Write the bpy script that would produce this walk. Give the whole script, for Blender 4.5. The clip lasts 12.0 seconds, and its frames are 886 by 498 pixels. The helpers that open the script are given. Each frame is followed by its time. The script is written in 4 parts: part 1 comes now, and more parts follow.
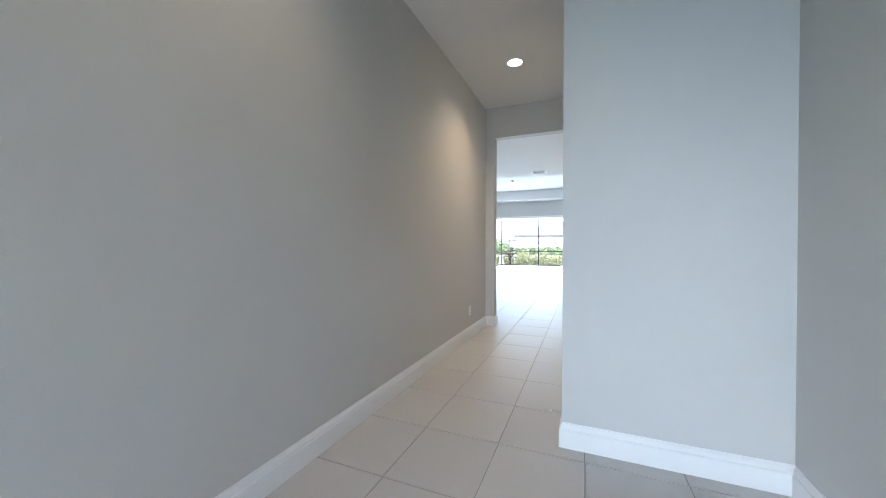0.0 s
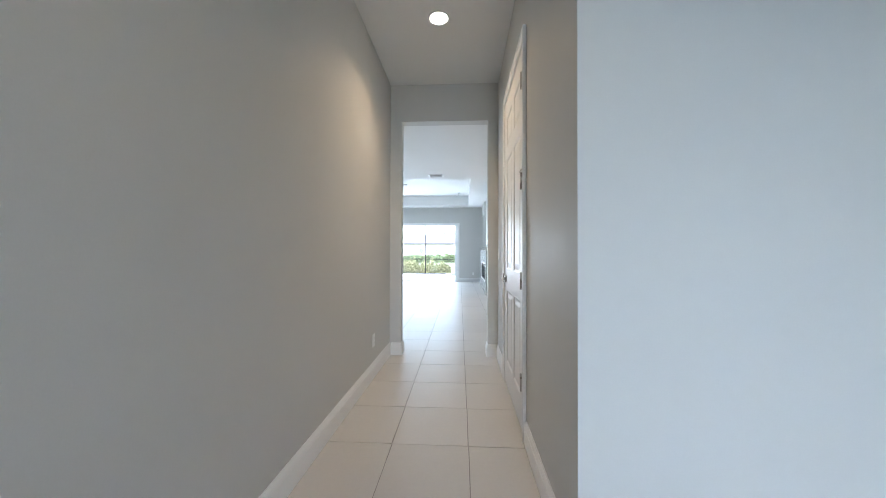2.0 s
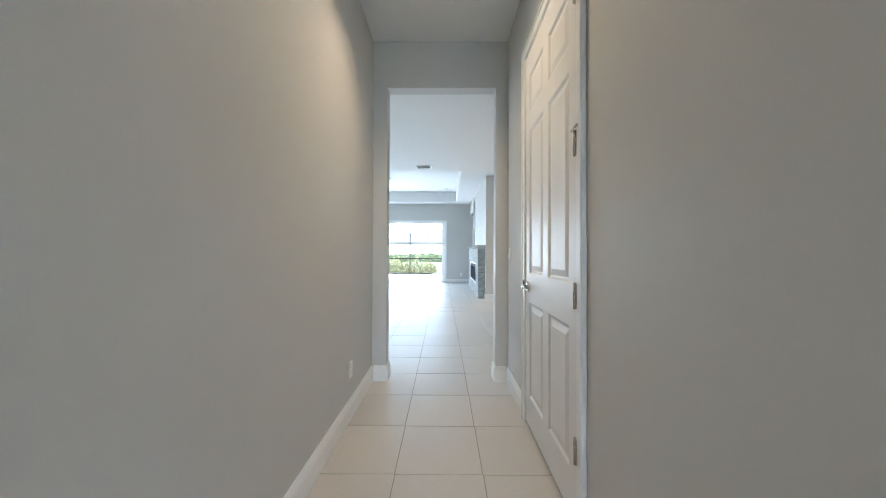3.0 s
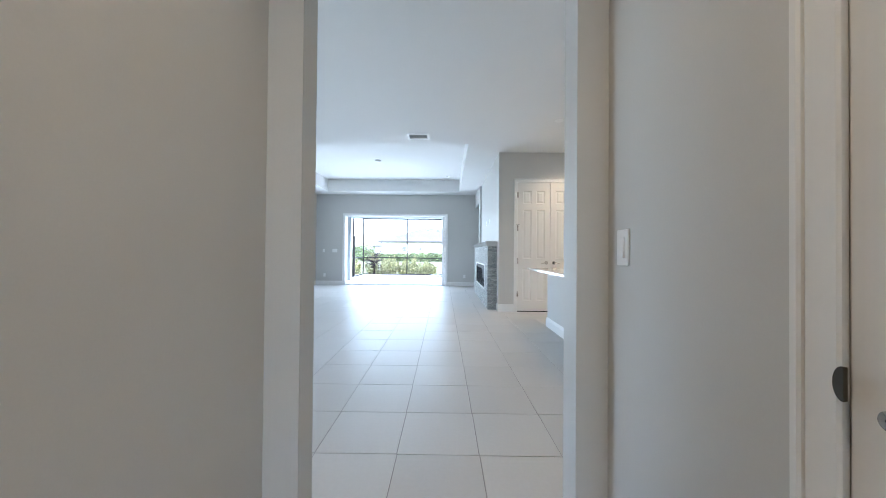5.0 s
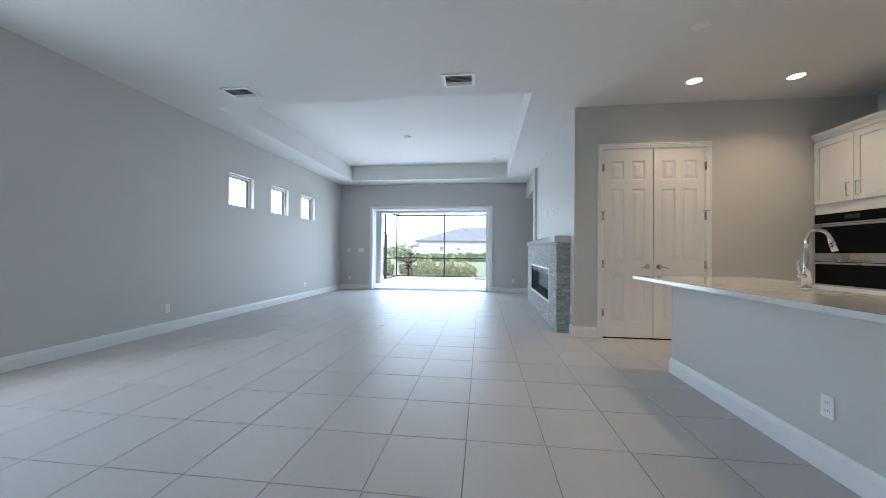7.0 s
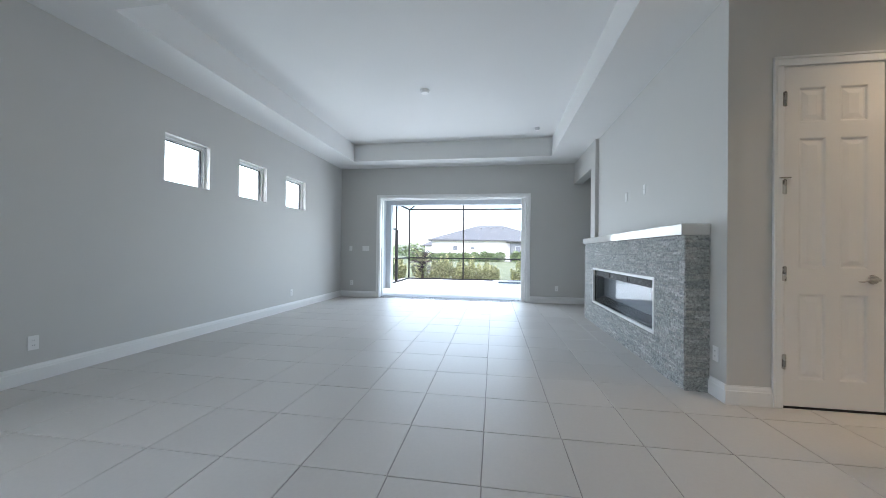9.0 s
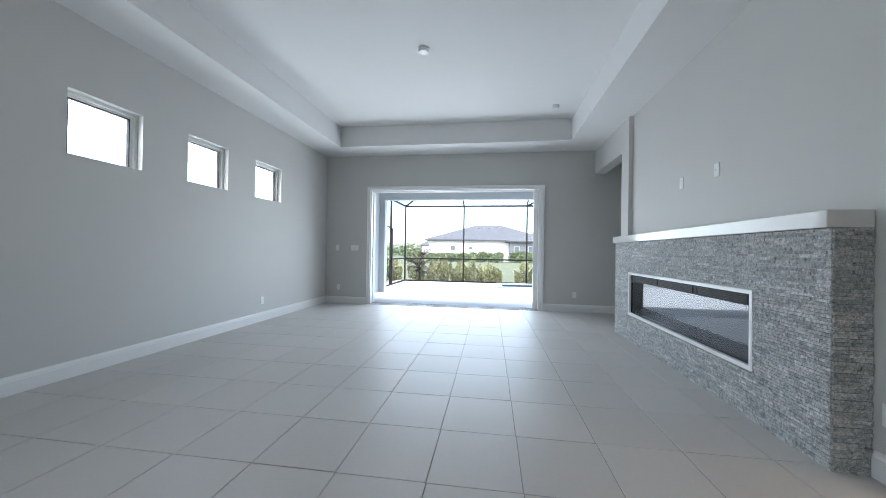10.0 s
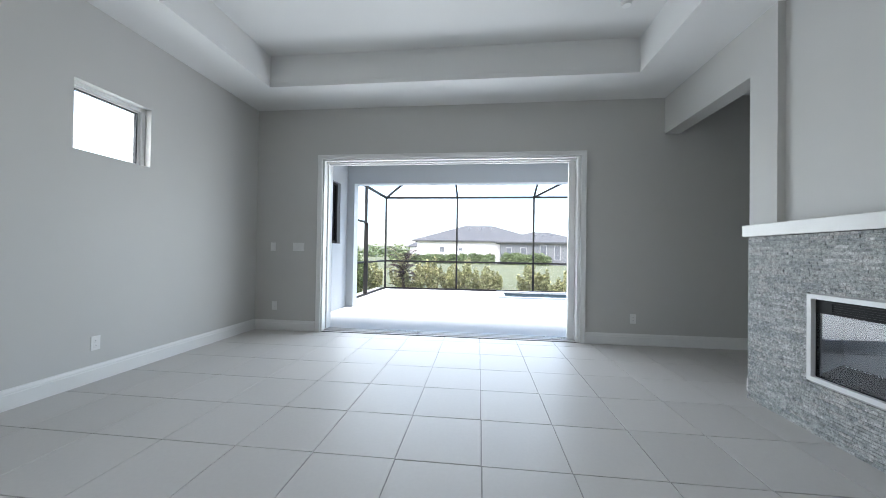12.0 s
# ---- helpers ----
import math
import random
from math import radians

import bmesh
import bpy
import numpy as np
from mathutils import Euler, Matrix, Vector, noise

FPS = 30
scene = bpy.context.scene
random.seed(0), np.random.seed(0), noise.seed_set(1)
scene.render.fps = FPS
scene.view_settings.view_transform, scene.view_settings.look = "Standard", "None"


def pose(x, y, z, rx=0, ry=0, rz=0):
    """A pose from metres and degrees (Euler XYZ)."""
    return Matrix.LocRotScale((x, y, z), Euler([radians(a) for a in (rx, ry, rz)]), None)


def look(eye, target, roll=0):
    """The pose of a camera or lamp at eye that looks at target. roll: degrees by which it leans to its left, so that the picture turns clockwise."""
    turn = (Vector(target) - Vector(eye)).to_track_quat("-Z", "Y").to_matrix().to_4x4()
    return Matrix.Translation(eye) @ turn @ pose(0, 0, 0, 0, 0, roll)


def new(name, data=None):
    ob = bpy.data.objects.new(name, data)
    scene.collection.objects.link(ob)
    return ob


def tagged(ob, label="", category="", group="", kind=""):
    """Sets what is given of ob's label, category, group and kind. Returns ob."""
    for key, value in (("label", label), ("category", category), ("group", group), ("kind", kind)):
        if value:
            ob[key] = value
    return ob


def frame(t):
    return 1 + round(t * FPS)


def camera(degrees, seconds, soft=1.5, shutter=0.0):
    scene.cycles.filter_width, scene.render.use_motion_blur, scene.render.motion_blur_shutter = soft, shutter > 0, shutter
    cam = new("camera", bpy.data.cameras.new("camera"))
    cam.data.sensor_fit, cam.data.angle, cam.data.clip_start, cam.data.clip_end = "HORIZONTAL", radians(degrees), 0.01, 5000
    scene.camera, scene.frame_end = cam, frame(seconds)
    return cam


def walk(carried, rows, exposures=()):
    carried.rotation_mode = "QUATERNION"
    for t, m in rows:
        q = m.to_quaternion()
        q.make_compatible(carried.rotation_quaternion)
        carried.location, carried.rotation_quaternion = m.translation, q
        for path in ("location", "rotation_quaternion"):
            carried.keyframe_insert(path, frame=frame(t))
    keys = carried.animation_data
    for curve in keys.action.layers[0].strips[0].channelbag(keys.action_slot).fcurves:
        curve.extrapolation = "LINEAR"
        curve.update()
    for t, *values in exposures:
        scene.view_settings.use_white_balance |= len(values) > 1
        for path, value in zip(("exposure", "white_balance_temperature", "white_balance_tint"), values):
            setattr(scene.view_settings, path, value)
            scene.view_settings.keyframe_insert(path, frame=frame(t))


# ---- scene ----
cam = camera(103.7, 12.0, soft=0.8)
PATH = [
    (0, (0.134, 0.263, 1.115), (-0.639, 2.107, 1.098), 0.1),
    (0.5, (0.011, 0.31, 1.094), (-0.52, 2.238, 1.106), -0.3),
    (1, (-0.147, 0.486, 1.093), (-0.487, 2.457, 1.117), -0.2),
    (1.5, (-0.281, 0.787, 1.107), (-0.484, 2.777, 1.138), -0.2),
    (2, (-0.374, 1.129, 1.126), (-0.494, 3.125, 1.154), 0.2),
    (2.5, (-0.471, 1.516, 1.143), (-0.531, 3.515, 1.164), 0.1),
    (3, (-0.539, 1.894, 1.131), (-0.562, 3.894, 1.155), 0.2),
    (4.8, (-0.564, 3.58, 1.093), (-0.574, 5.579, 1.122), 0.6),
    (5, (-0.559, 3.764, 1.104), (-0.585, 5.763, 1.125), 0.5),
    (5.5, (-0.566, 4.211, 1.094), (-0.632, 6.21, 1.114), 0.5),
    (6, (-0.601, 4.663, 1.085), (-0.726, 6.659, 1.105), 0.4),
    (6.5, (-0.657, 5.12, 1.09), (-0.841, 7.111, 1.109), 0.5),
    (7, (-0.748, 5.628, 1.092), (-0.99, 7.613, 1.111), 0.5),
    (9, (-1.257, 7.526, 1.088), (-1.567, 9.502, 1.103), 0.7),
    (9.5, (-1.371, 8.022, 1.093), (-1.676, 9.998, 1.107), 0.7),
    (10, (-1.482, 8.531, 1.091), (-1.774, 10.509, 1.106), 0.9),
    (10.5, (-1.561, 9.055, 1.095), (-1.84, 11.036, 1.11), 0.9),
    (11, (-1.644, 9.645, 1.083), (-1.91, 11.628, 1.103), 0.9),
    (11.5, (-1.73, 10.225, 1.084), (-1.98, 12.21, 1.106), 0.9),
    (12, (-1.825, 10.839, 1.085), (-2.052, 12.825, 1.109), 0.9),
]
EXPOSURES = [(0, 3.5, 5600, 8), (1.5, 3.5, 5600, 8), (3, 3.58, 5480, 5), (5, 3.36, 5400, 7), (5.5, 3.34, 5400, 6), (6, 3.12, 5500, 8), (6.5, 2.9, 5550, 8), (7, 2.68, 5650, 9),
             (9, 2.6, 5900, 9), (10.5, 2.44, 6000, 9), (12, 2.36, 6200, 10)]
walk(cam, [(t, look(eye, target, roll)) for t, eye, target, roll in PATH], EXPOSURES)

# ---- world, sun, lights ----
world = bpy.data.worlds.new("sky_world")
scene.world = world
world.use_nodes = True
_n, _l = world.node_tree.nodes, world.node_tree.links
_sky = _n.new("ShaderNodeTexSky")
_sky.sky_type, _sky.sun_disc = "NISHITA", False
_sky.sun_elevation, _sky.sun_rotation = radians(48), radians(200)
_sky.air_density, _sky.dust_density, _sky.ozone_density = 1.0, 2.5, 1.0
_l.new(_sky.outputs[0], _n["Background"].inputs[0])
_n["Background"].inputs[1].default_value = 0.15


def lamp(name, kind, m, energy, color, **more):
    data = bpy.data.lights.new(name, kind)
    data.energy, data.color = energy, color
    for key, value in more.items():
        if key == "angle": data.angle = value
        if key == "shape": data.shape = value
        if key == "size": data.size = value
        if key == "size_y": data.size_y = value
        if key == "spot_size": data.spot_size = value
        if key == "blend": data.spot_blend = value
        if key == "soft": data.shadow_soft_size = value
        if key == "spread": data.spread = value
    ob = new(name, data)
    ob.matrix_world = m
    return ob


SLIDER_W, FRONT_W, KITCHEN_W, HALL_W = 12.0, 0.66, 8.2, 8.0
COOL, WARM = (0.90, 0.96, 1.0), (1.0, 0.69, 0.40)
lamp("sun", "SUN", look((0, 0, 20), (-6, -10, 0)), 1.5, (1.0, 0.97, 0.92), angle=radians(20))
lamp("daylight_slider", "AREA", look((-2.3, 15.64, 1.15), (-2.3, 5, 1.15)), SLIDER_W, COOL, shape="RECTANGLE", size=3.1, size_y=2.1, spread=radians(160))
lamp("daylight_front", "AREA", look((0.35, -2.45, 1.2), (0.62, 5, 1.0)), FRONT_W, (0.64, 0.80, 1.0), shape="RECTANGLE", size=0.95, size_y=2.1, spread=radians(52))
for yy in (11.22, 12.35, 13.49):
    lamp("daylight_high_window", "AREA", look((-5.125, yy, 2.12), (0, yy, 1.6)), 0.75, COOL, shape="RECTANGLE", size=0.5, size_y=0.45)
lamp("daylight_side_window", "AREA", look((-5.125, 7.05, 1.58), (0, 7.05, 0.6)), 3.4, COOL, shape="RECTANGLE", size=1.3, size_y=1.4)
# The kitchen lamp at (2.56, 6.5) is an added one, always out of view.
for xx, yy, ww in ((1.555, 8.16, KITCHEN_W), (2.56, 8.15, KITCHEN_W), (1.54, 9.78, KITCHEN_W), (2.555, 9.78, KITCHEN_W),
                   (2.56, 6.5, KITCHEN_W), (-0.581, 3.893, HALL_W), (-0.581, 1.25, HALL_W * 0.32)):
    lamp("downlight_beam", "SPOT", look((xx, yy, 3.005), (xx, yy + 0.001, 0)), ww, WARM, spot_size=radians(125), blend=0.9, soft=0.05)

# ---- materials ----
def material(name, color, rough=0.5, metal=0.0, spread=0.06, scale=3.0, fine=60.0, bump=0.05, dist=0.002, spec=0.5,
             rough_spread=0.08, island=0.0, objrand=0.0, emit=None, coat=0.0, ramp=None):
    """A node material: base colour varied at two scales, with fine relief."""
    m = bpy.data.materials.new(name)
    m.use_nodes = True
    n, l = m.node_tree.nodes, m.node_tree.links
    b = n["Principled BSDF"]
    b.inputs["Roughness"].default_value, b.inputs["Metallic"].default_value = rough, metal
    b.inputs["Specular IOR Level"].default_value = spec
    b.inputs["Coat Weight"].default_value = coat
    if emit:
        b.inputs["Emission Color"].default_value, b.inputs["Emission Strength"].default_value = (*color, 1), emit
        b.inputs["Base Color"].default_value = (*color, 1)
        return m
    co = n.new("ShaderNodeNewGeometry")
    big, small = n.new("ShaderNodeTexNoise"), n.new("ShaderNodeTexNoise")
    big.inputs["Scale"].default_value, small.inputs["Scale"].default_value = scale, fine
    big.inputs["Detail"].default_value = 4
    for tex in (big, small):
        l.new(co.outputs["Position"], tex.inputs["Vector"])
    add = n.new("ShaderNodeMath"); add.operation = "ADD"
    l.new(big.outputs["Fac"], add.inputs[0]); l.new(small.outputs["Fac"], add.inputs[1])
    mr = n.new("ShaderNodeMapRange")
    mr.inputs["From Min"].default_value, mr.inputs["From Max"].default_value = 0.4, 1.6
    mr.inputs["To Min"].default_value, mr.inputs["To Max"].default_value = 1 - spread, 1 + spread
    l.new(add.outputs[0], mr.inputs["Value"])
    fac = mr.outputs[0]
    source = None
    if island or objrand:
        if objrand:
            info = n.new("ShaderNodeObjectInfo"); source, amount = info.outputs["Random"], objrand
        else:
            source, amount = co.outputs["Random Per Island"], island
        r2 = n.new("ShaderNodeMapRange")
        r2.inputs["To Min"].default_value, r2.inputs["To Max"].default_value = 1 - amount, 1 + amount
        l.new(source, r2.inputs["Value"])
        mul = n.new("ShaderNodeMath"); mul.operation = "MULTIPLY"
        l.new(fac, mul.inputs[0]); l.new(r2.outputs[0], mul.inputs[1])
        fac = mul.outputs[0]
    vm = n.new("ShaderNodeVectorMath"); vm.operation = "SCALE"
    vm.inputs[0].default_value = color
    if ramp and source is not None:
        cr = n.new("ShaderNodeValToRGB")
        cr.color_ramp.interpolation = "CONSTANT"
        els = cr.color_ramp.elements
        els[1].position = 1 / len(ramp)
        els[0].color, els[1].color = (*ramp[0], 1), (*ramp[1], 1)
        for i in range(2, len(ramp)):
            els.new(i / len(ramp)).color = (*ramp[i], 1)
        l.new(source, cr.inputs[0]); l.new(cr.outputs[0], vm.inputs[0])
    l.new(fac, vm.inputs["Scale"])
    l.new(vm.outputs[0], b.inputs["Base Color"])
    if rough_spread:
        rr = n.new("ShaderNodeMapRange")
        rr.inputs["From Min"].default_value, rr.inputs["From Max"].default_value = 0.15, 0.85
        rr.inputs["To Min"].default_value, rr.inputs["To Max"].default_value = max(0.02, rough - rough_spread), min(1, rough + rough_spread)
        l.new(big.outputs["Fac"], rr.inputs["Value"]); l.new(rr.outputs[0], b.inputs["Roughness"])
    if bump:
        bp = n.new("ShaderNodeBump")
        bp.inputs["Strength"].default_value, bp.inputs["Distance"].default_value = bump, dist
        l.new(small.outputs["Fac"], bp.inputs["Height"]); l.new(bp.outputs[0], b.inputs["Normal"])
    return m


WALL = material("grey_wall_paint", (0.56, 0.555, 0.535), 0.6, spread=0.03, fine=180, bump=0.07, dist=0.001)
CEIL = material("white_ceiling_paint", (0.74, 0.74, 0.73), 0.8, spread=0.02, fine=120, bump=0.15, dist=0.002)
TRIM = material("white_gloss_trim", (0.78, 0.78, 0.77), 0.4, spread=0.015, fine=90, bump=0.03)
DOORP = material("white_door_paint", (0.74, 0.73, 0.71), 0.42, spread=0.015, fine=140, bump=0.08)
TILE = material("porcelain_tile", (0.57, 0.552, 0.53), 0.42, spec=0.22, spread=0.045, scale=1.6, fine=45, bump=0.05, dist=0.001, objrand=0.03, rough_spread=0.05)
TILE2 = material("porcelain_tile_rest", (0.57, 0.552, 0.53), 0.42, spec=0.22, spread=0.045, scale=1.6, fine=45, bump=0.05, dist=0.001, island=0.03, rough_spread=0.05)
GROUT = material("grey_grout", (0.31, 0.30, 0.29), 0.95, spread=0.12, fine=200, bump=0.3)
SR = [(0.40, 0.41, 0.40), (0.36, 0.375, 0.365), (0.43, 0.44, 0.43), (0.41, 0.42, 0.405), (0.38, 0.395, 0.385), (0.49, 0.495, 0.485), (0.42, 0.415, 0.40), (0.29, 0.305, 0.305)]
STONE = material("stacked_stone", (0.33, 0.35, 0.35), 0.75, spread=1.1, scale=55, fine=140, bump=0.9, dist=0.004, objrand=0.08, ramp=SR)
STONE2 = material("stacked_stone_rest", (0.33, 0.35, 0.35), 0.75, spread=1.1, scale=55, fine=140, bump=0.9, dist=0.004, island=0.08, ramp=SR)
MORTAR = material("stone_backing", (0.46, 0.46, 0.45), 0.95, fine=80, bump=0.3)
BLACKGLASS = material("black_glass", (0.012, 0.012, 0.014), 0.03, spread=0.0, bump=0.0, rough_spread=0, spec=0.5)
BLACKMETAL = material("black_metal", (0.016, 0.016, 0.017), 0.45, spread=0.1, bump=0.05, spec=0.1)
OVENGLASS = material("smoked_oven_glass", (0.008, 0.008, 0.009), 0.06, spread=0.0, bump=0.0, rough_spread=0, spec=0.08)
FIREBACK = material("grey_firebox_panel", (0.22, 0.22, 0.225), 0.5, spread=0.06, fine=70, bump=0.0)
EMBER = material("clear_ember_glass", (0.55, 0.56, 0.58), 0.15, spread=0.2, bump=0.0, island=0.5)
STRIKE = material("aged_bronze_strike", (0.10, 0.09, 0.075), 0.4, 1.0, spread=0.1, bump=0.03)
STEEL = material("brushed_steel", (0.55, 0.55, 0.55), 0.3, 1.0, spread=0.05, fine=150, bump=0.03)
CHROME = material("chrome", (0.75, 0.75, 0.76), 0.08, 1.0, spread=0.02, bump=0.0, rough_spread=0.03)
NICKEL = material("satin_nickel", (0.50, 0.48, 0.45), 0.28, 1.0, spread=0.04, bump=0.02)
QUARTZ = material("white_quartz", (0.64, 0.63, 0.61), 0.07, spread=0.04, scale=9, fine=120, bump=0.0, rough_spread=0.04)
CABINET = material("white_cabinet_lacquer", (0.70, 0.695, 0.68), 0.32, spread=0.012, fine=110, bump=0.02)
PLASTIC = material("white_plastic", (0.80, 0.80, 0.79), 0.35, spread=0.01, bump=0.0)
FARPANE = material("far_window_glass", (0.17, 0.18, 0.20), 0.4, spread=0.1, bump=0.0, spec=0.2)
DARK = material("dark_slot", (0.02, 0.02, 0.02), 0.7, spread=0.1, bump=0.0)
BRONZE = material("bronze_cage_aluminium", (0.014, 0.0135, 0.013), 0.6, 0.0, spread=0.1, spec=0.25, bump=0.05)
STUCCO = material("pale_stucco", (0.47, 0.50, 0.525), 0.85, spread=0.05, fine=60, bump=0.5, dist=0.004)
DECK = material("pale_deck_paver", (0.72, 0.70, 0.67), 0.7, spread=0.08, scale=5, fine=70, bump=0.2, objrand=0.05)
WATER = material("pool_water", (0.13, 0.19, 0.21), 0.15, spread=0.1, scale=2, fine=9, bump=0.25, dist=0.02)
POOLT = material("blue_pool_tile", (0.07, 0.095, 0.11), 0.25, spread=0.2, fine=40, bump=0.05)
LAWN = material("lawn", (0.125, 0.135, 0.068), 0.95, spread=0.35, scale=0.5, fine=25, bump=0.8, dist=0.04)
LEAF = material("yellow_green_leaf", (0.44, 0.44, 0.22), 0.8, spec=0.2, spread=0.25, scale=4, fine=30, bump=0.0, island=0.5)
LEAFG = material("green_leaf", (0.17, 0.215, 0.10), 0.8, spec=0.2, spread=0.25, scale=3, fine=30, bump=0.0, island=0.5)
LEAFD = material("bronze_palm_leaf", (0.05, 0.03, 0.033), 0.8, spec=0.2, spread=0.25, scale=4, fine=30, bump=0.0, island=0.4)
BARK = material("brown_bark", (0.11, 0.085, 0.06), 0.9, spread=0.3, scale=10, fine=60, bump=0.6, dist=0.01)
ROOF = material("grey_roof_shingle", (0.12, 0.122, 0.126), 0.95, spec=0.1, spread=0.2, scale=2, fine=14, bump=0.5, dist=0.03)
HOUSEW = material("cream_house_wall", (0.72, 0.71, 0.69), 0.85, spread=0.05, fine=20, bump=0.2)
HOUSEG = material("grey_house_wall", (0.21, 0.215, 0.225), 0.85, spread=0.08, fine=20, bump=0.2)
LIGHTDISC = material("lit_lamp_lens", (1.0, 0.90, 0.74), emit=1.6)
MOS = [(0.42, 0.45, 0.44), (0.50, 0.52, 0.50), (0.28, 0.31, 0.31), (0.56, 0.56, 0.54), (0.45, 0.48, 0.47), (0.24, 0.23, 0.22), (0.43, 0.47, 0.47)]
MOSAIC = material("glass_strip_mosaic", (0.5, 0.5, 0.5), 0.15, spread=0.06, bump=0.0, island=0.08, ramp=MOS)

GLASS = bpy.data.materials.new("clear_glass")
GLASS.use_nodes = True
_g = GLASS.node_tree.nodes["Principled BSDF"]
_g.inputs["Transmission Weight"].default_value, _g.inputs["Roughness"].default_value, _g.inputs["IOR"].default_value = 1.0, 0.0, 1.1
_g.inputs["Base Color"].default_value = (0.97, 0.99, 0.98, 1)
INSERTGLASS = bpy.data.materials.new("firebox_glass")
INSERTGLASS.use_nodes = True
_gn, _gl = INSERTGLASS.node_tree.nodes, INSERTGLASS.node_tree.links
_cl, _go, _gm = _gn.new("ShaderNodeBsdfTransparent"), _gn.new("ShaderNodeBsdfGlossy"), _gn.new("ShaderNodeMixShader")
_gm.inputs[0].default_value, _go.inputs["Roughness"].default_value = 0.06, 0.0
_cl.inputs["Color"].default_value, _go.inputs["Color"].default_value = (0.80, 0.82, 0.84, 1), (0.9, 0.9, 0.9, 1)
_gl.new(_cl.outputs[0], _gm.inputs[1]); _gl.new(_go.outputs[0], _gm.inputs[2])
_gl.new(_gm.outputs[0], _gn["Material Output"].inputs[0])
SCREEN = bpy.data.materials.new("insect_screen")
SCREEN.use_nodes = True
_sn, _sl = SCREEN.node_tree.nodes, SCREEN.node_tree.links
_mix, _tr = _sn.new("ShaderNodeMixShader"), _sn.new("ShaderNodeBsdfTransparent")
_mix.inputs[0].default_value = 0.10
_sn["Principled BSDF"].inputs["Base Color"].default_value = (0.05, 0.05, 0.05, 1)
_sl.new(_tr.outputs[0], _mix.inputs[1]); _sl.new(_sn["Principled BSDF"].outputs[0], _mix.inputs[2])
_sl.new(_mix.outputs[0], _sn["Material Output"].inputs[0])


# ---- builders ----
def empty(name, at=(0, 0, 0), label="", category="", group="", kind=""):
    ob = new(name)
    ob.location = at
    ob.empty_display_size = 0.1
    bpy.context.view_layer.update()
    return tagged(ob, label, category, group, kind)


def mesh_of(name, bm, mat, smooth=False):
    bmesh.ops.recalc_face_normals(bm, faces=bm.faces)
    me = bpy.data.meshes.new(name)
    bm.to_mesh(me)
    bm.free()
    me.materials.append(mat)
    if smooth:
        for p in me.polygons:
            p.use_smooth = len(p.vertices) < 5
    return me


def single(name, bm, mat, label="", category="", group="", kind="", smooth=False):
    return tagged(new(name, mesh_of(name, bm, mat, smooth)), label, category, group, kind)


def part(name, bm, mat, parent, label="", smooth=False):
    """One mesh under a thing or part, in the thing's own coordinates."""
    ob = new(name, mesh_of(name, bm, mat, smooth))
    ob.parent = parent
    return tagged(ob, label)


def box(x0, x1, y0, y1, z0, z1, bevel=0.0, bm=None, seg=1):
    bm = bm or bmesh.new()
    got = bmesh.ops.create_cube(bm, size=1, matrix=Matrix.Translation(((x0 + x1) / 2, (y0 + y1) / 2, (z0 + z1) / 2)) @ Matrix.Diagonal((abs(x1 - x0), abs(y1 - y0), abs(z1 - z0), 1)))
    if bevel:
        edges = {e for v in got["verts"] for e in v.link_edges}
        bmesh.ops.bevel(bm, geom=list(edges), offset=bevel, segments=seg, affect="EDGES", profile=0.5)
    return bm


def cyl(p, q, r0, r1=None, n=16, bm=None, bevel=0.0):
    bm = bm or bmesh.new()
    p, q = Vector(p), Vector(q)
    m = Matrix.Translation((p + q) / 2) @ (q - p).to_track_quat("Z", "Y").to_matrix().to_4x4()
    bmesh.ops.create_cone(bm, cap_ends=True, segments=n, radius1=r0, radius2=r0 if r1 is None else r1, depth=(q - p).length, matrix=m)
    return bm


def tube(points, r, n=10, bm=None):
    """A round tube along points; r may be a list."""
    bm = bm or bmesh.new()
    pts = [Vector(p) for p in points]
    rad = r if isinstance(r, (list, tuple)) else [r] * len(pts)
    rings, side = [], None
    for i, p in enumerate(pts):
        d = (pts[min(i + 1, len(pts) - 1)] - pts[max(i - 1, 0)]).normalized()
        if side is None:
            side = d.orthogonal().normalized()
        side = (side - d * side.dot(d)).normalized()
        up = d.cross(side)
        rings.append([bm.verts.new(p + (side * math.cos(a) + up * math.sin(a)) * rad[i]) for a in [2 * math.pi * k / n for k in range(n)]])
    for a, b in zip(rings, rings[1:]):
        for k in range(n):
            bm.faces.new((a[k], a[(k + 1) % n], b[(k + 1) % n], b[k]))
    bm.faces.new(rings[0][::-1]); bm.faces.new(rings[-1])
    return bm


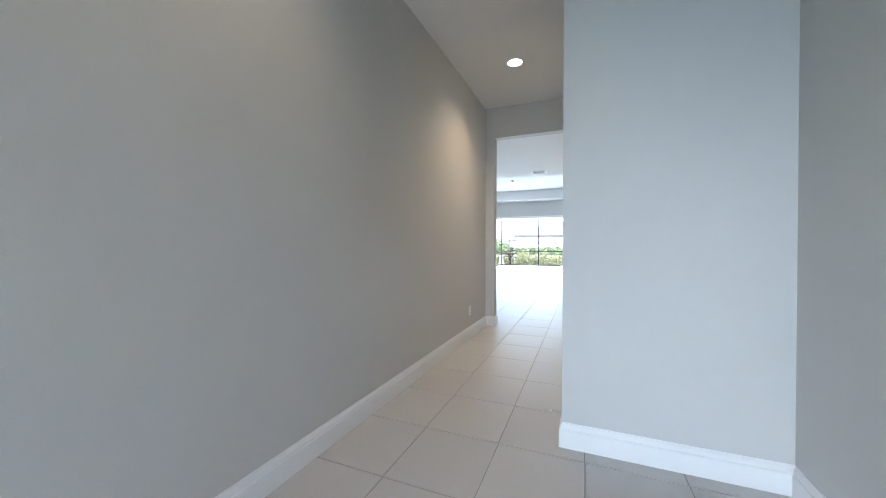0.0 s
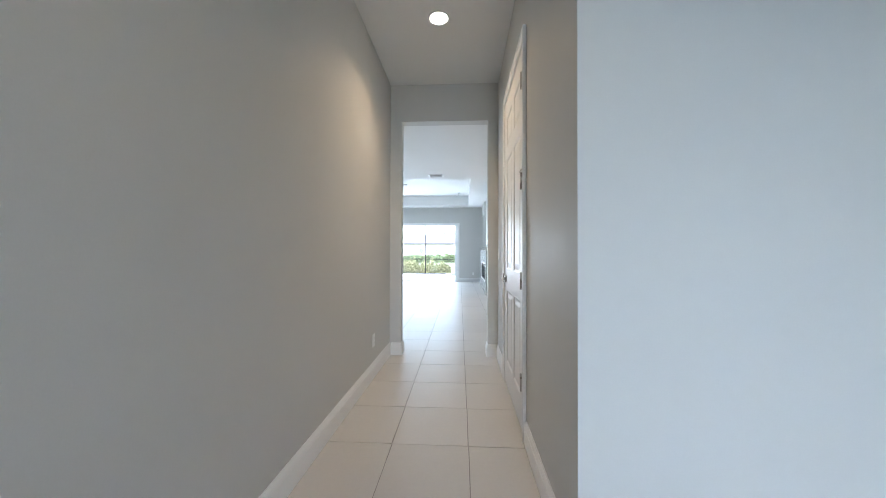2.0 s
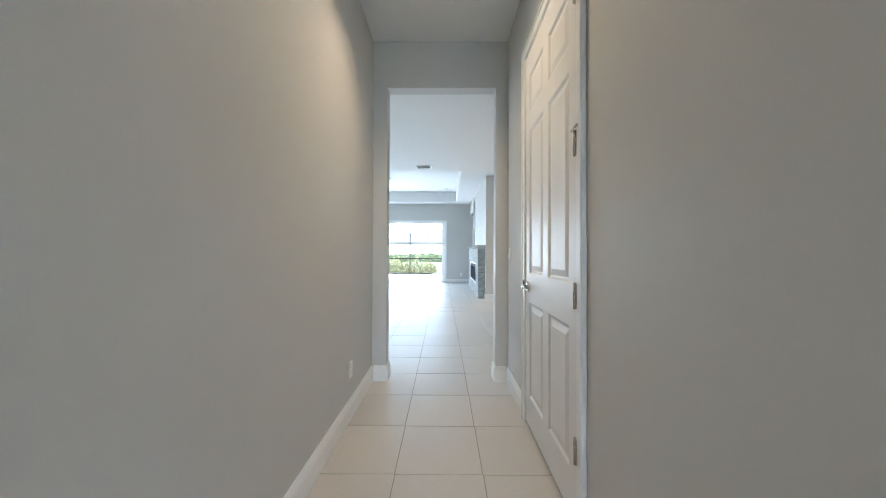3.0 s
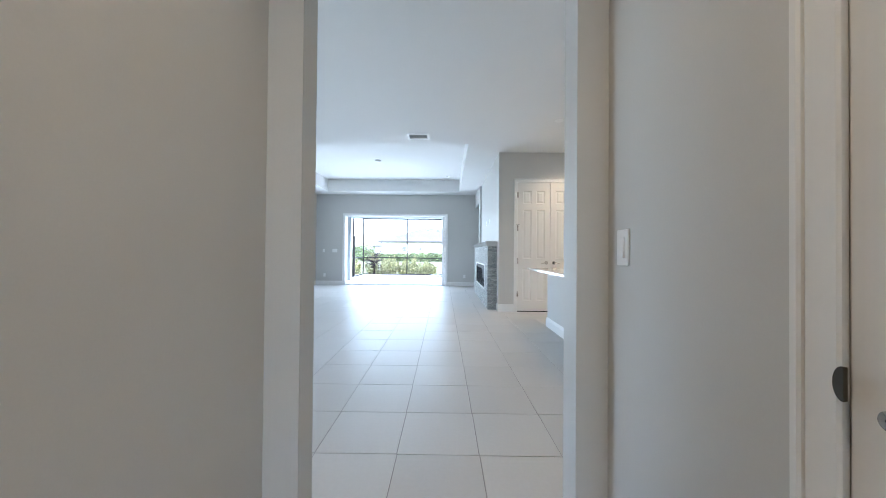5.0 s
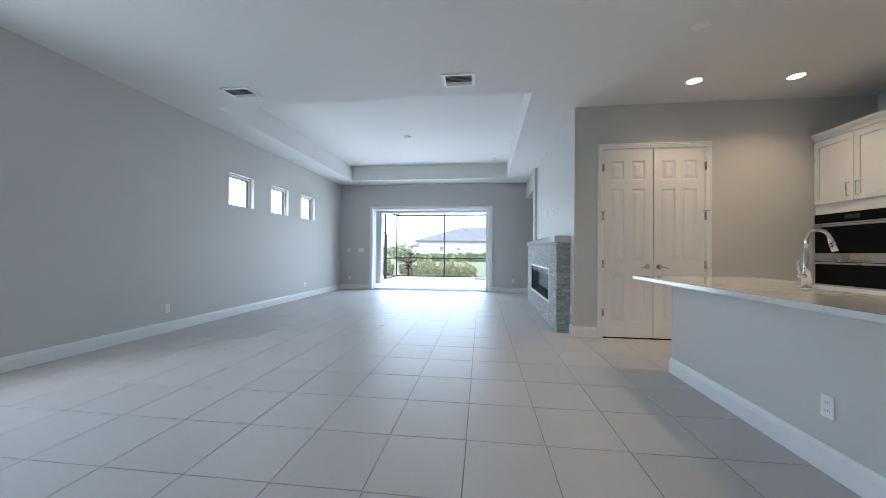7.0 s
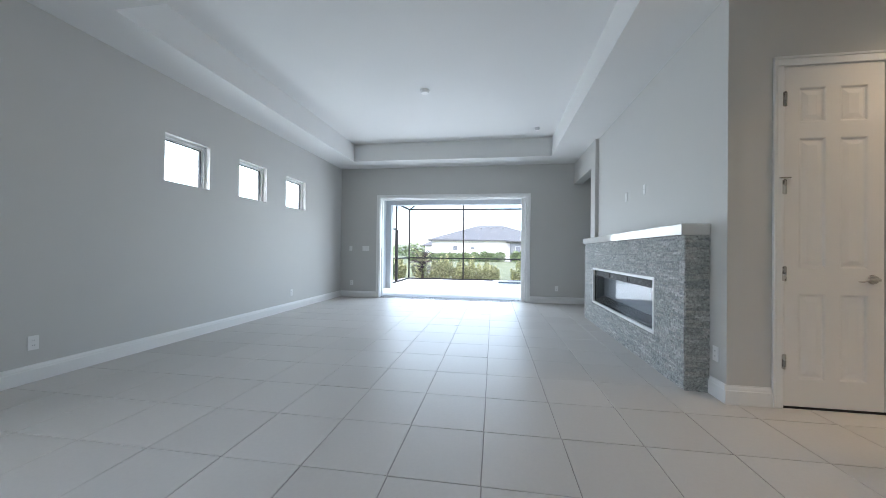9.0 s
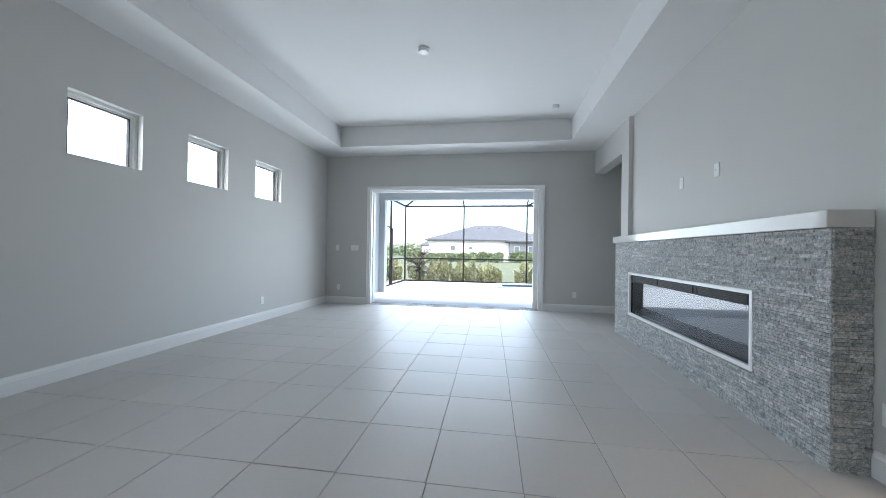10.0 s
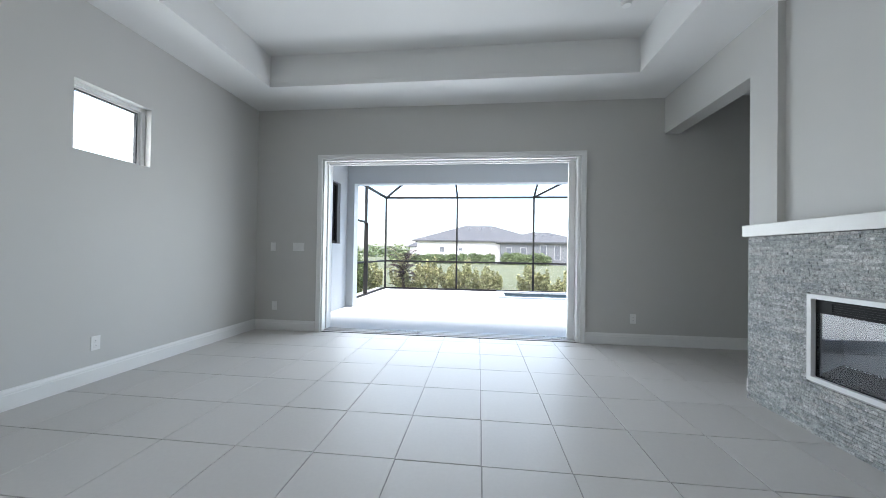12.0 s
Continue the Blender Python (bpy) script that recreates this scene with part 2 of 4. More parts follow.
def slab_with_holes(axis, lo, hi, a0, a1, b0, b1, holes):
    """A solid sheet from lo to hi along axis ('x', 'y' or 'z'), spanning a and b of the other two, with holes (a0, a1, b0, b1) through it."""
    ca = sorted({a0, a1, *[min(max(v, a0), a1) for h in holes for v in h[:2]]})
    cb = sorted({b0, b1, *[min(max(v, b0), b1) for h in holes for v in h[2:]]})
    na, nb = len(ca) - 1, len(cb) - 1
    def full(i, j):
        if not (0 <= i < na and 0 <= j < nb):
            return False
        u, v = (ca[i] + ca[i + 1]) / 2, (cb[j] + cb[j + 1]) / 2
        return not any(h[0] < u < h[1] and h[2] < v < h[3] for h in holes)
    bm, made = bmesh.new(), {}
    def vert(i, j, side):
        if (i, j, side) not in made:
            u, v, w = ca[i], cb[j], (lo, hi)[side]
            made[i, j, side] = bm.verts.new({"x": (w, u, v), "y": (u, w, v), "z": (u, v, w)}[axis])
        return made[i, j, side]
    for i in range(na):
        for j in range(nb):
            if not full(i, j):
                continue
            for s in (0, 1):
                bm.faces.new([vert(i, j, s), vert(i + 1, j, s), vert(i + 1, j + 1, s), vert(i, j + 1, s)])
            for di, dj, e in ((-1, 0, ((i, j), (i, j + 1))), (1, 0, ((i + 1, j), (i + 1, j + 1))), (0, -1, ((i, j), (i + 1, j))), (0, 1, ((i, j + 1), (i + 1, j + 1)))):
                if not full(i + di, j + dj):
                    (p, q), (r, s) = e
                    bm.faces.new([vert(p, q, 0), vert(r, s, 0), vert(r, s, 1), vert(p, q, 1)])
    return bm


def profile_run(p, q, inward, prof, bm=None):
    """A moulding from p to q: prof is a list of (out, height); inward points from the wall to the room."""
    bm = bm or bmesh.new()
    ends = []
    for base in (Vector(p), Vector(q)):
        ends.append([bm.verts.new(base + Vector(inward) * o + Vector((0, 0, h))) for o, h in prof])
    k = len(prof)
    for i in range(k):
        bm.faces.new((ends[0][i], ends[0][(i + 1) % k], ends[1][(i + 1) % k], ends[1][i]))
    bm.faces.new(ends[0][::-1]); bm.faces.new(ends[1])
    return bm


BASE = [(0, 0), (0.016, 0), (0.016, 0.098), (0.012, 0.104), (0.012, 0.112), (0.009, 0.122), (0.004, 0.131), (0.004, 0.138), (0, 0.138)]


def baseboard(p, q, inward):
    return single("baseboard", profile_run((*p, 0.001), (*q, 0.001), inward, BASE), TRIM, "white painted moulded baseboard along grey wall", "baseboard", kind="structure")


def wall(name, bm, label="smooth light grey painted wall", mat=None):
    return single(name, bm, mat or WALL, label, "wall", kind="structure")


# ---- structure ----
H = 3.02
wall("wall_hall_west", box(-1.33, -1.20, -2.72, 4.98, 0, H))
wall("wall_hall_east", slab_with_holes("x", 0.0, 0.13, 2.43, 4.98, 0, H, [(3.308, 4.252, -1, 2.45)]))
wall("wall_niche", box(0.0, 1.11, 2.30, 2.43, 0, H))
wall("wall_foyer_east", box(0.99, 1.11, -2.72, 2.30, 0, H))
wall("wall_front", slab_with_holes("y", -2.72, -2.60, -1.20, 0.99, 0, H, [(-0.65, 0.85, -1, 2.44)]))
wall("wall_hall_opening", slab_with_holes("y", 4.98, 5.11, -5.20, 4.02, 0, H, [(-1.075, -0.11, -1, 2.605)]))
HIGH = [(10.88, 11.50), (12.015, 12.62), (13.145, 13.77)]
wall("wall_west", slab_with_holes("x", -5.20, -4.945, 5.11, 15.335, 0, H, [(a, b, 1.845, 2.39) for a, b in HIGH] + [(6.3, 7.80, 0.81, 2.345)]))
wall("wall_back", slab_with_holes("y", 15.335, 15.60, -5.20, 2.2, 0, H, [(-3.99, -0.621, -1, 2.33)]))
wall("wall_television", box(0.41, 0.53, 10.495, 13.70, 0, H))
wall("wall_pier", slab_with_holes("x", 0.355, 0.53, 13.70, 15.335, 0, H, [(13.97, 15.335, -1, 2.58)]))
wall("wall_pantry", slab_with_holes("y", 10.375, 10.495, 0.41, 4.02, 0, H, [(0.755, 2.01, -1, 2.455)]))
wall("wall_kitchen", box(3.90, 4.02, 5.11, 10.375, 0, H))
wall("wall_passage", box(2.08, 2.2, 13.6, 15.335, 0, H))
wall("wall_passage_side", box(0.53, 2.08, 13.6, 13.72, 0, H))
wall("wall_pantry_inner", box(0.53, 2.5, 10.95, 11.05, 0, H))
# Unseen panel, added to keep outdoor light from leaking in behind the pantry doors.
wall("light_block_pantry", box(2.5, 2.6, 10.495, 11.05, 0, H))

TRAY = (-4.358, -0.206, 9.889, 14.684)
single("ceiling_living", slab_with_holes("z", H, H + 0.05, -5.2, 4.02, 4.98, 15.6, [TRAY]), CEIL, "flat white ceiling with recessed tray", "ceiling", kind="structure")
single("ceiling_tray", box(TRAY[0] - 0.2, TRAY[1] + 0.2, TRAY[2] - 0.2, TRAY[3] + 0.2, 3.39, 3.44), CEIL, "white raised tray ceiling", "ceiling", kind="structure")
single("ceiling_tray_side", slab_with_holes("z", H + 0.051, 3.389, TRAY[0] - 0.12, TRAY[1] + 0.12, TRAY[2] - 0.12, TRAY[3] + 0.12, [TRAY]), CEIL, "white drywall side of the tray ceiling", "ceiling", kind="structure")
single("ceiling_hall", box(-1.33, 1.11, -2.72, 4.98, H, H + 0.05), CEIL, "flat white hall ceiling", "ceiling", kind="structure")

for p, q, d in (((-1.20, -2.6), (-1.20, 4.98), (1, 0, 0)), ((0.0, 2.284), (0.0, 3.24), (-1, 0, 0)), ((0.0, 4.320), (0.0, 4.98), (-1, 0, 0)),
                ((0.0003, 2.30), (0.99, 2.30), (0, -1, 0)), ((0.99, -2.6), (0.99, 2.284), (-1, 0, 0)),
                ((-1.184, 4.98), (-1.0755, 4.98), (0, -1, 0)), ((-0.1095, 4.98), (-0.016, 4.98), (0, -1, 0)),
                ((-1.075, 4.964), (-1.075, 5.126), (1, 0, 0)), ((-0.11, 4.964), (-0.11, 5.126), (-1, 0, 0)),
                ((-4.945, 5.11), (-1.075, 5.11), (0, 1, 0)), ((-0.11, 5.11), (3.90, 5.11), (0, 1, 0)),
                ((-4.945, 5.126), (-4.945, 9.40), (1, 0, 0)), ((-4.945, 9.401), (-4.945, 15.335), (1, 0, 0)),
                ((-4.929, 15.335), (-4.055, 15.335), (0, -1, 0)), ((-0.553, 15.335), (2.08, 15.335), (0, -1, 0)),
                ((0.41, 10.375), (0.41, 10.572), (-1, 0, 0)), ((0.394, 10.375), (0.70, 10.375), (0, -1, 0)), ((2.065, 10.375), (3.28, 10.375), (0, -1, 0)),
                ((0.355, 13.83), (0.355, 13.97), (-1, 0, 0))):
    baseboard(p, q, d)


def casing(name, axis, wallpos, out, a0, a1, top, width=0.068, thick=0.018):
    """A door's casing: two legs and a head on one face of a wall."""
    group = empty(name, label="white moulded door casing", category="door casing", kind="structure")
    def piece(nm, u0, u1, z0, z1, grow):
        bm = bmesh.new()
        lo, hi = sorted((wallpos, wallpos + out * grow))
        box(*((lo, hi, u0, u1) if axis == "x" else (u0, u1, lo, hi)), z0, z1, 0.004, bm)
        part(nm, bm, TRIM, group)
    for u0, u1, inner in ((a0 - width, a0, 1), (a1, a1 + width, -1)):
        e = (u0, u0 + 0.018) if inner > 0 else (u1 - 0.018, u1)
        piece("casing_leg", u0 + 0.018 if inner > 0 else u0, u1 if inner > 0 else u1 - 0.018, 0, top, thick)
        piece("casing_bead", e[0], e[1], 0, top + width - 0.018, thick + 0.006)
    piece("casing_head", a0 - width + 0.018, a1 + width - 0.018, top, top + width - 0.018, thick)
    piece("casing_bead", a0 - width, a1 + width, top + width - 0.018, top + width, thick + 0.006)
    return group


# ---- doors ----
PANEL_ROWS = ((0.21, 0.82), (1.00, 1.93), (2.04, 2.29))


def lever(parent, x, z, y, direction):
    """A lever handle on a round rose, on the face at y (facing -y), pointing along x."""
    rose = part("lever_rose", cyl((x, y, z), (x, y - 0.012, z), 0.033, 0.028, 28), NICKEL, parent, "satin nickel round rose", True)
    cyl_bm = cyl((x, y - 0.012, z), (x, y - 0.04, z), 0.012, 0.011, 16)
    part("lever_neck", cyl_bm, NICKEL, rose, smooth=True)
    hub = part("lever_hub", cyl((x, y - 0.020, z), (x, y - 0.044, z), 0.0145, 0.012, 20), NICKEL, rose, smooth=True)
    part("lock_slot", box(x - 0.004, x + 0.004, y - 0.0448, y - 0.0438, z - 0.0012, z + 0.0012), DARK, hub)
    pts = [(x + direction * s, y - 0.033 - 0.003 * math.sin(s * 30), z + 0.006 * math.sin(s * 52) - 0.10 * s) for s in (0.004, 0.018, 0.034, 0.050, 0.066, 0.082, 0.098, 0.112)]
    part("lever_handle", tube(pts, [0.010, 0.0095, 0.0085, 0.0075, 0.0065, 0.006, 0.005, 0.0035]), NICKEL, rose, "curved satin nickel lever", True)


def panel_door(name, width, height, hinge_left, label, group=""):
    """A six-panel leaf, front on y = 0 facing -y, from x = 0 to width."""
    door = empty(name, label=label, category="door", group=group, kind="structure")
    st = 0.105 if width > 0.7 else 0.095
    mid = 0.10 if width > 0.7 else 0.085
    pw = (width - 2 * st - mid) / 2
    cols = ((st, st + pw), (st + pw + mid, width - st))
    holes = [(a, b, z0, z1) for a, b in cols for z0, z1 in PANEL_ROWS]
    part("door_leaf", slab_with_holes("y", 0.0, 0.010, 0, width, 0.020, height, holes), DOORP, door)
    part("door_core", box(0, width, 0.0101, 0.038, 0.020, height), DOORP, door)
    for a, b, z0, z1 in holes:
        bm = bmesh.new()
        rings = []
        for inset, y in ((0, 0.0), (0.006, 0.002), (0.014, 0.009), (0.024, 0.0098), (0.030, 0.0085), (0.055, 0.003), (0.058, 0.003)):
            rings.append([bm.verts.new((u, y, v)) for u, v in ((a + inset, z0 + inset), (b - inset, z0 + inset), (b - inset, z1 - inset), (a + inset, z1 - inset))])
        for r, s in zip(rings, rings[1:]):
            for k in range(4):
                bm.faces.new((r[k], r[(k + 1) % 4], s[(k + 1) % 4], s[k]))
        bm.faces.new(rings[-1])
        part("panel", bm, DOORP, door)
    hx = 0.0 if hinge_left else width
    for z in (0.335, 0.96, 1.58, 2.21):
        h = part("hinge", box(hx - 0.014, hx + 0.014, -0.0115, 0.0, z - 0.05, z + 0.05, 0.001), NICKEL, door, "satin nickel butt hinge")
        part("hinge_pin", cyl((hx, -0.012, z - 0.053), (hx, -0.012, z + 0.053), 0.008, n=12), NICKEL, h, smooth=True)
    stop = part("hinge_stop", cyl((hx - 0.035, -0.016, 1.645), (hx + 0.035, -0.016, 1.645), 0.005, n=10), NICKEL, door, "hinge-pin door stop")
    part("stop_pad", cyl((hx + (0.035 if hinge_left else -0.035), -0.016, 1.645), (hx + (0.035 if hinge_left else -0.035), -0.002, 1.645), 0.008, n=10), PLASTIC, stop)
    return door


leaf = panel_door("door_1", 0.61, 2.44, True, "closed white six-panel double pantry door leaf", "pantry double door")
lever(leaf, 0.61 - 0.065, 0.93, 0.0, -1)
leaf.matrix_basis = pose(0.765, 10.366, 0.0)
leaf2 = panel_door("door_2", 0.61, 2.44, False, "closed white six-panel double pantry door leaf", "pantry double door")
lever(leaf2, 0.065, 0.93, 0.0, 1)
leaf2.matrix_basis = pose(1.385, 10.366, 0.0)
casing("trim_pantry_casing", "y", 10.375, -1, 0.765, 1.997, 2.45)
hd = panel_door("door_3", 0.934, 2.44, False, "closed white six-panel hallway door with lever handle")
lever(hd, 0.076, 0.914, 0.0, 1)
hd.matrix_basis = pose(-0.008, 4.246, 0.0, 0, 0, -90)
hall_casing = casing("trim_hall_casing", "x", 0.0, -1, 3.308, 4.252, 2.45)
bm = cyl((-0.0245, 4.2425, 0.931), (-0.0185, 4.2425, 0.931), 0.024, 0.023, 28)
for v in bm.verts:
    v.co.y = 4.2415 + max(0.0, v.co.y - 4.2415) * 0.55
part("strike_plate", bm, STRIKE, hall_casing, "dark bronze rounded strike plate")
for nm, a in (("trim_pantry_jamb", (0.755, 0.7635, 10.376, 10.494, 0, 2.455)), ("trim_pantry_jamb", (1.9985, 2.01, 10.376, 10.494, 0, 2.455)),
              ("trim_pantry_jamb", (0.7635, 1.9985, 10.376, 10.494, 2.443, 2.455))):
    single(nm, box(*a), TRIM, "white painted door jamb", "door jamb", kind="structure")
for a in ((0.0005, 0.128, 3.3085, 3.312, 0, 2.449), (0.0005, 0.128, 4.248, 4.2515, 0, 2.449), (0.0005, 0.128, 3.312, 4.248, 2.443, 2.449)):
    single("trim_hall_jamb", box(*a), TRIM, "white painted door jamb", "door jamb", kind="structure")
# Dark strips under both doors stand in for the shade in the floor gaps.
single("gap_shade_pantry", box(0.764, 1.998, 10.369, 10.400, 0.0005, 0.017, 0.002), BRONZE, "dark strip standing in for the shaded gap under the closed pantry doors", "threshold", kind="structure")
single("gap_shade_hall", box(0.0, 0.03, 3.3125, 4.2475, 0.0005, 0.017, 0.002), BRONZE, "dark strip standing in for the shaded gap under the closed hallway door", "threshold", kind="structure")
wall("wall_closet", box(0.40, 0.45, 3.2, 4.5, 0, H))

# front entry door, glazed, closing the foyer
fd = empty("door_4", (0.1, -2.66, 0), "glazed white front entry door", "door", kind="structure")
part("door_frame", slab_with_holes("y", -0.05, 0.05, -0.75, 0.75, 0, 2.44, [(-0.62, -0.03, 0.25, 2.3), (0.03, 0.62, 0.25, 2.3)]), TRIM, fd)
for a, b in ((-0.62, -0.03), (0.03, 0.62)):
    g = part("pane", box(a, b, -0.01, 0.0, 0.25, 2.3), GLASS, fd)
    g.visible_shadow = False

# ---- sliding door opening ----
sd = empty("window_1", (0, 0, 0), "wide open pocketing sliding glass door with white frame", "sliding door", kind="structure")
L, R, T = -3.99, -0.621, 2.33
for nm, a in (("casing_leg", (L - 0.065, L, 15.312, 15.335, 0, T)), ("casing_leg", (R, R + 0.065, 15.312, 15.335, 0, T)), ("casing_head", (L - 0.065, R + 0.065, 15.312, 15.335, T, T + 0.058)),
              ("casing_bead", (L - 0.065, L - 0.05, 15.304, 15.3115, 0, T + 0.058)), ("casing_bead", (R + 0.05, R + 0.065, 15.304, 15.3115, 0, T + 0.058)), ("casing_bead", (L - 0.0495, R + 0.0495, 15.304, 15.3115, T + 0.043, T + 0.058)),
              ("side_frame", (L, L + 0.018, 15.335, 15.61, 0.0, T)), ("side_frame", (R - 0.035, R, 15.335, 15.61, 0.0, T)), ("head_frame", (L + 0.018, R - 0.035, 15.335, 15.61, T - 0.02, T)),
              ("head_track", (L + 0.018, R - 0.035, 15.40, 15.43, T - 0.038, T - 0.02)), ("head_track", (L + 0.018, R - 0.035, 15.50, 15.53, T - 0.038, T - 0.02)),
              ("panel_stile", (R - 0.12, R - 0.04, 15.44, 15.485, 0.02, T - 0.04)), ("panel_stile", (R - 0.10, R - 0.04, 15.54, 15.585, 0.02, T - 0.04)),
              ("panel_stile", (L + 0.0185, L + 0.034, 15.44, 15.485, 0.02, T - 0.04))):
    part(nm, box(*a, 0.003), TRIM, sd)
part("threshold", box(L, R, 15.362, 15.62, -0.03, 0.006, 0.003), PLASTIC, sd, "white sill track")
part("threshold_lip", box(L, R, 15.335, 15.3615, -0.03, 0.004, 0.002), BRONZE, sd, "dark bronze sill edge")
for k in range(3):
    part("track_rail", box(L + 0.018, R - 0.035, 15.40 + 0.07 * k, 15.41 + 0.07 * k, 0.006, 0.018), STEEL, sd)
part("pull_handle", box(L + 0.0185, L + 0.032, 15.425, 15.44, 0.95, 1.15, 0.003), STEEL, sd)


# ---- windows ----
def wall_window(name, y0, y1, z0, z1, rail, label):
    """A white framed window deep in the west wall."""
    w = empty(name, (0, 0, 0), label, "window", kind="structure")
    fr, low = 0.030, 0.010
    part("window_frame", slab_with_holes("x", -5.085, -5.010, y0, y1, z0, z1, [(y0 + fr, y1 - fr, z0 + low, z1 - fr)]), TRIM, w)
    a0, a1, c0, c1 = y0 + fr, y1 - fr, z0 + low, z1 - fr
    part("sash", slab_with_holes("x", -5.070, -5.030, a0, a1, c0, c1, [(a0 + 0.026, a1 - 0.026, c0 + low, c1 - 0.022)]), TRIM, w)
    a0, a1, c0, c1 = a0 + 0.026, a1 - 0.026, c0 + low, c1 - 0.022
    part("gasket", slab_with_holes("x", -5.058, -5.0295, a0, a1, c0, c1, [(a0 + 0.009, a1 - 0.009, c0 + 0.003, c1 - 0.008)]), DARK, w)
    if rail:
        part("meeting_rail", box(-5.075, -5.02, a0, a1, rail - 0.025, rail + 0.025, 0.004), TRIM, w)
    g = part("pane", box(-5.055, -5.049, a0, a1, c0, c1), GLASS, w)
    g.visible_shadow = False
    part("sill", box(-5.0095, -4.947, y0 + 0.002, y1 - 0.002, z0, z0 + 0.004), TRIM, w)


for i, (a, b) in enumerate(HIGH):
    wall_window("window_%d" % (i + 2), a, b, 1.845, 2.39, None, "small square high window with white frame")
wall_window("window_5", 6.3, 7.80, 0.81, 2.345, 1.58, "tall single-hung window with white frame")


# ---- fireplace ----
X0, X1, Y0, Y1, ZT = 0.241, 0.409, 10.585, 13.795, 1.245
FY0, FY1, FZ0, FZ1 = 11.13, 13.30, 0.325, 0.865
fp = empty("fireplace_surround", (0.3, 12.2, 0), "low grey stacked-stone fireplace surround against the wall", "fireplace")
FPM = Matrix.Translation((-0.3, -12.2, 0))


def fpart(name, bm, mat, parent=fp, label="", smooth=False):
    bm.transform(FPM)
    return part(name, bm, mat, parent, label, smooth)


core = fpart("stone_backing", slab_with_holes("x", X0, X1, Y0 + 0.012, Y1 - 0.012, 0, ZT, [(FY0, FY1, FZ0, FZ1)]), MORTAR)
mantel = single("mantel_shelf", box(0.195, 0.409, 10.572, 13.82, ZT + 0.001, 1.337, 0.004), QUARTZ, "thick white mantel slab on stone fireplace", "mantel")
ins = empty("electric_fireplace", (0.25, 12.19, 0.32), "long black glass electric fireplace with white trim", "fireplace")
IM = Matrix.Translation((-0.25, -12.19, -0.32))


def ipart(name, bm, mat, parent=ins, label=""):
    bm.transform(IM)
    return part(name, bm, mat, parent, label)


TR = 0.028
ipart("trim_frame", slab_with_holes("x", 0.222, 0.262, FY0, FY1, FZ0, FZ1, [(FY0 + TR, FY1 - TR, FZ0 + TR, FZ1 - TR)]), TRIM, label="white trim frame")
gy0, gy1, gz0, gz1 = FY0 + TR, FY1 - TR, FZ0 + TR, FZ1 - TR
ipart("housing", slab_with_holes("x", 0.262, 0.40, FY0, FY1, FZ0, FZ1, [(gy0 + 0.01, gy1 - 0.01, gz0 + 0.01, gz1 - 0.01)]), BLACKMETAL)
ipart("bezel", slab_with_holes("x", 0.250, 0.262, gy0, gy1, gz0, gz1, [(gy0 + 0.006, gy1 - 0.006, gz0 + 0.006, gz1 - 0.085)]), BLACKMETAL)
gl = ipart("glass_front", box(0.2525, 0.2575, gy0 + 0.003, gy1 - 0.003, gz0 + 0.003, gz1 - 0.08), INSERTGLASS, label="glossy clear glass front")
gl.visible_shadow = False
ipart("back_panel", box(0.384, 0.399, gy0 + 0.011, gy1 - 0.011, gz0 + 0.011, gz1 - 0.011), FIREBACK, label="grey reflective firebox back")
for a, b in ((gy0 + 0.0105, gy0 + 0.022), (gy1 - 0.022, gy1 - 0.0105)):
    ipart("end_panel", box(0.264, 0.3835, a, b, gz0 + 0.011, gz1 - 0.011), FIREBACK)
bm = box(0.264, 0.3835, gy0 + 0.0225, gy1 - 0.0225, gz0 + 0.0105, gz0 + 0.025)
for v in bm.verts:
    if v.co.x > 0.3 and v.co.z > gz0 + 0.02:
        v.co.z = gz0 + 0.085
ipart("ember_bed", bm, BLACKMETAL, label="black ember tray")
bm, rng = bmesh.new(), random.Random(77)
for k in range(200):
    q = rng.uniform(0.002, 0.0045)
    bmesh.ops.create_icosphere(bm, subdivisions=1, radius=q, matrix=Matrix.Translation((0.374, rng.uniform(gy0 + 0.05, gy1 - 0.05), gz0 + 0.080 + q * 0.6)) @ Euler((rng.random() * 3, rng.random() * 3, 0)).to_matrix().to_4x4())
tagged(ipart("ember_crystals", bm, EMBER), kind="stuff")
n_v = 3
for k in range(n_v):
    a = gy0 + 0.05 + k * (gy1 - gy0 - 0.1) / n_v
    b = a + (gy1 - gy0 - 0.1) / n_v - 0.05
    v = ipart("heat_vent", slab_with_holes("x", 0.244, 0.2495, a, b, gz1 - 0.075, gz1 - 0.015, [(a + 0.01, b - 0.01, gz1 - 0.068, gz1 - 0.022)]), BLACKMETAL)
    for z in (gz1 - 0.058, gz1 - 0.045, gz1 - 0.032):
        ipart("vent_slat", box(0.2445, 0.249, a + 0.01, b - 0.01, z - 0.002, z + 0.002), BLACKMETAL, v)

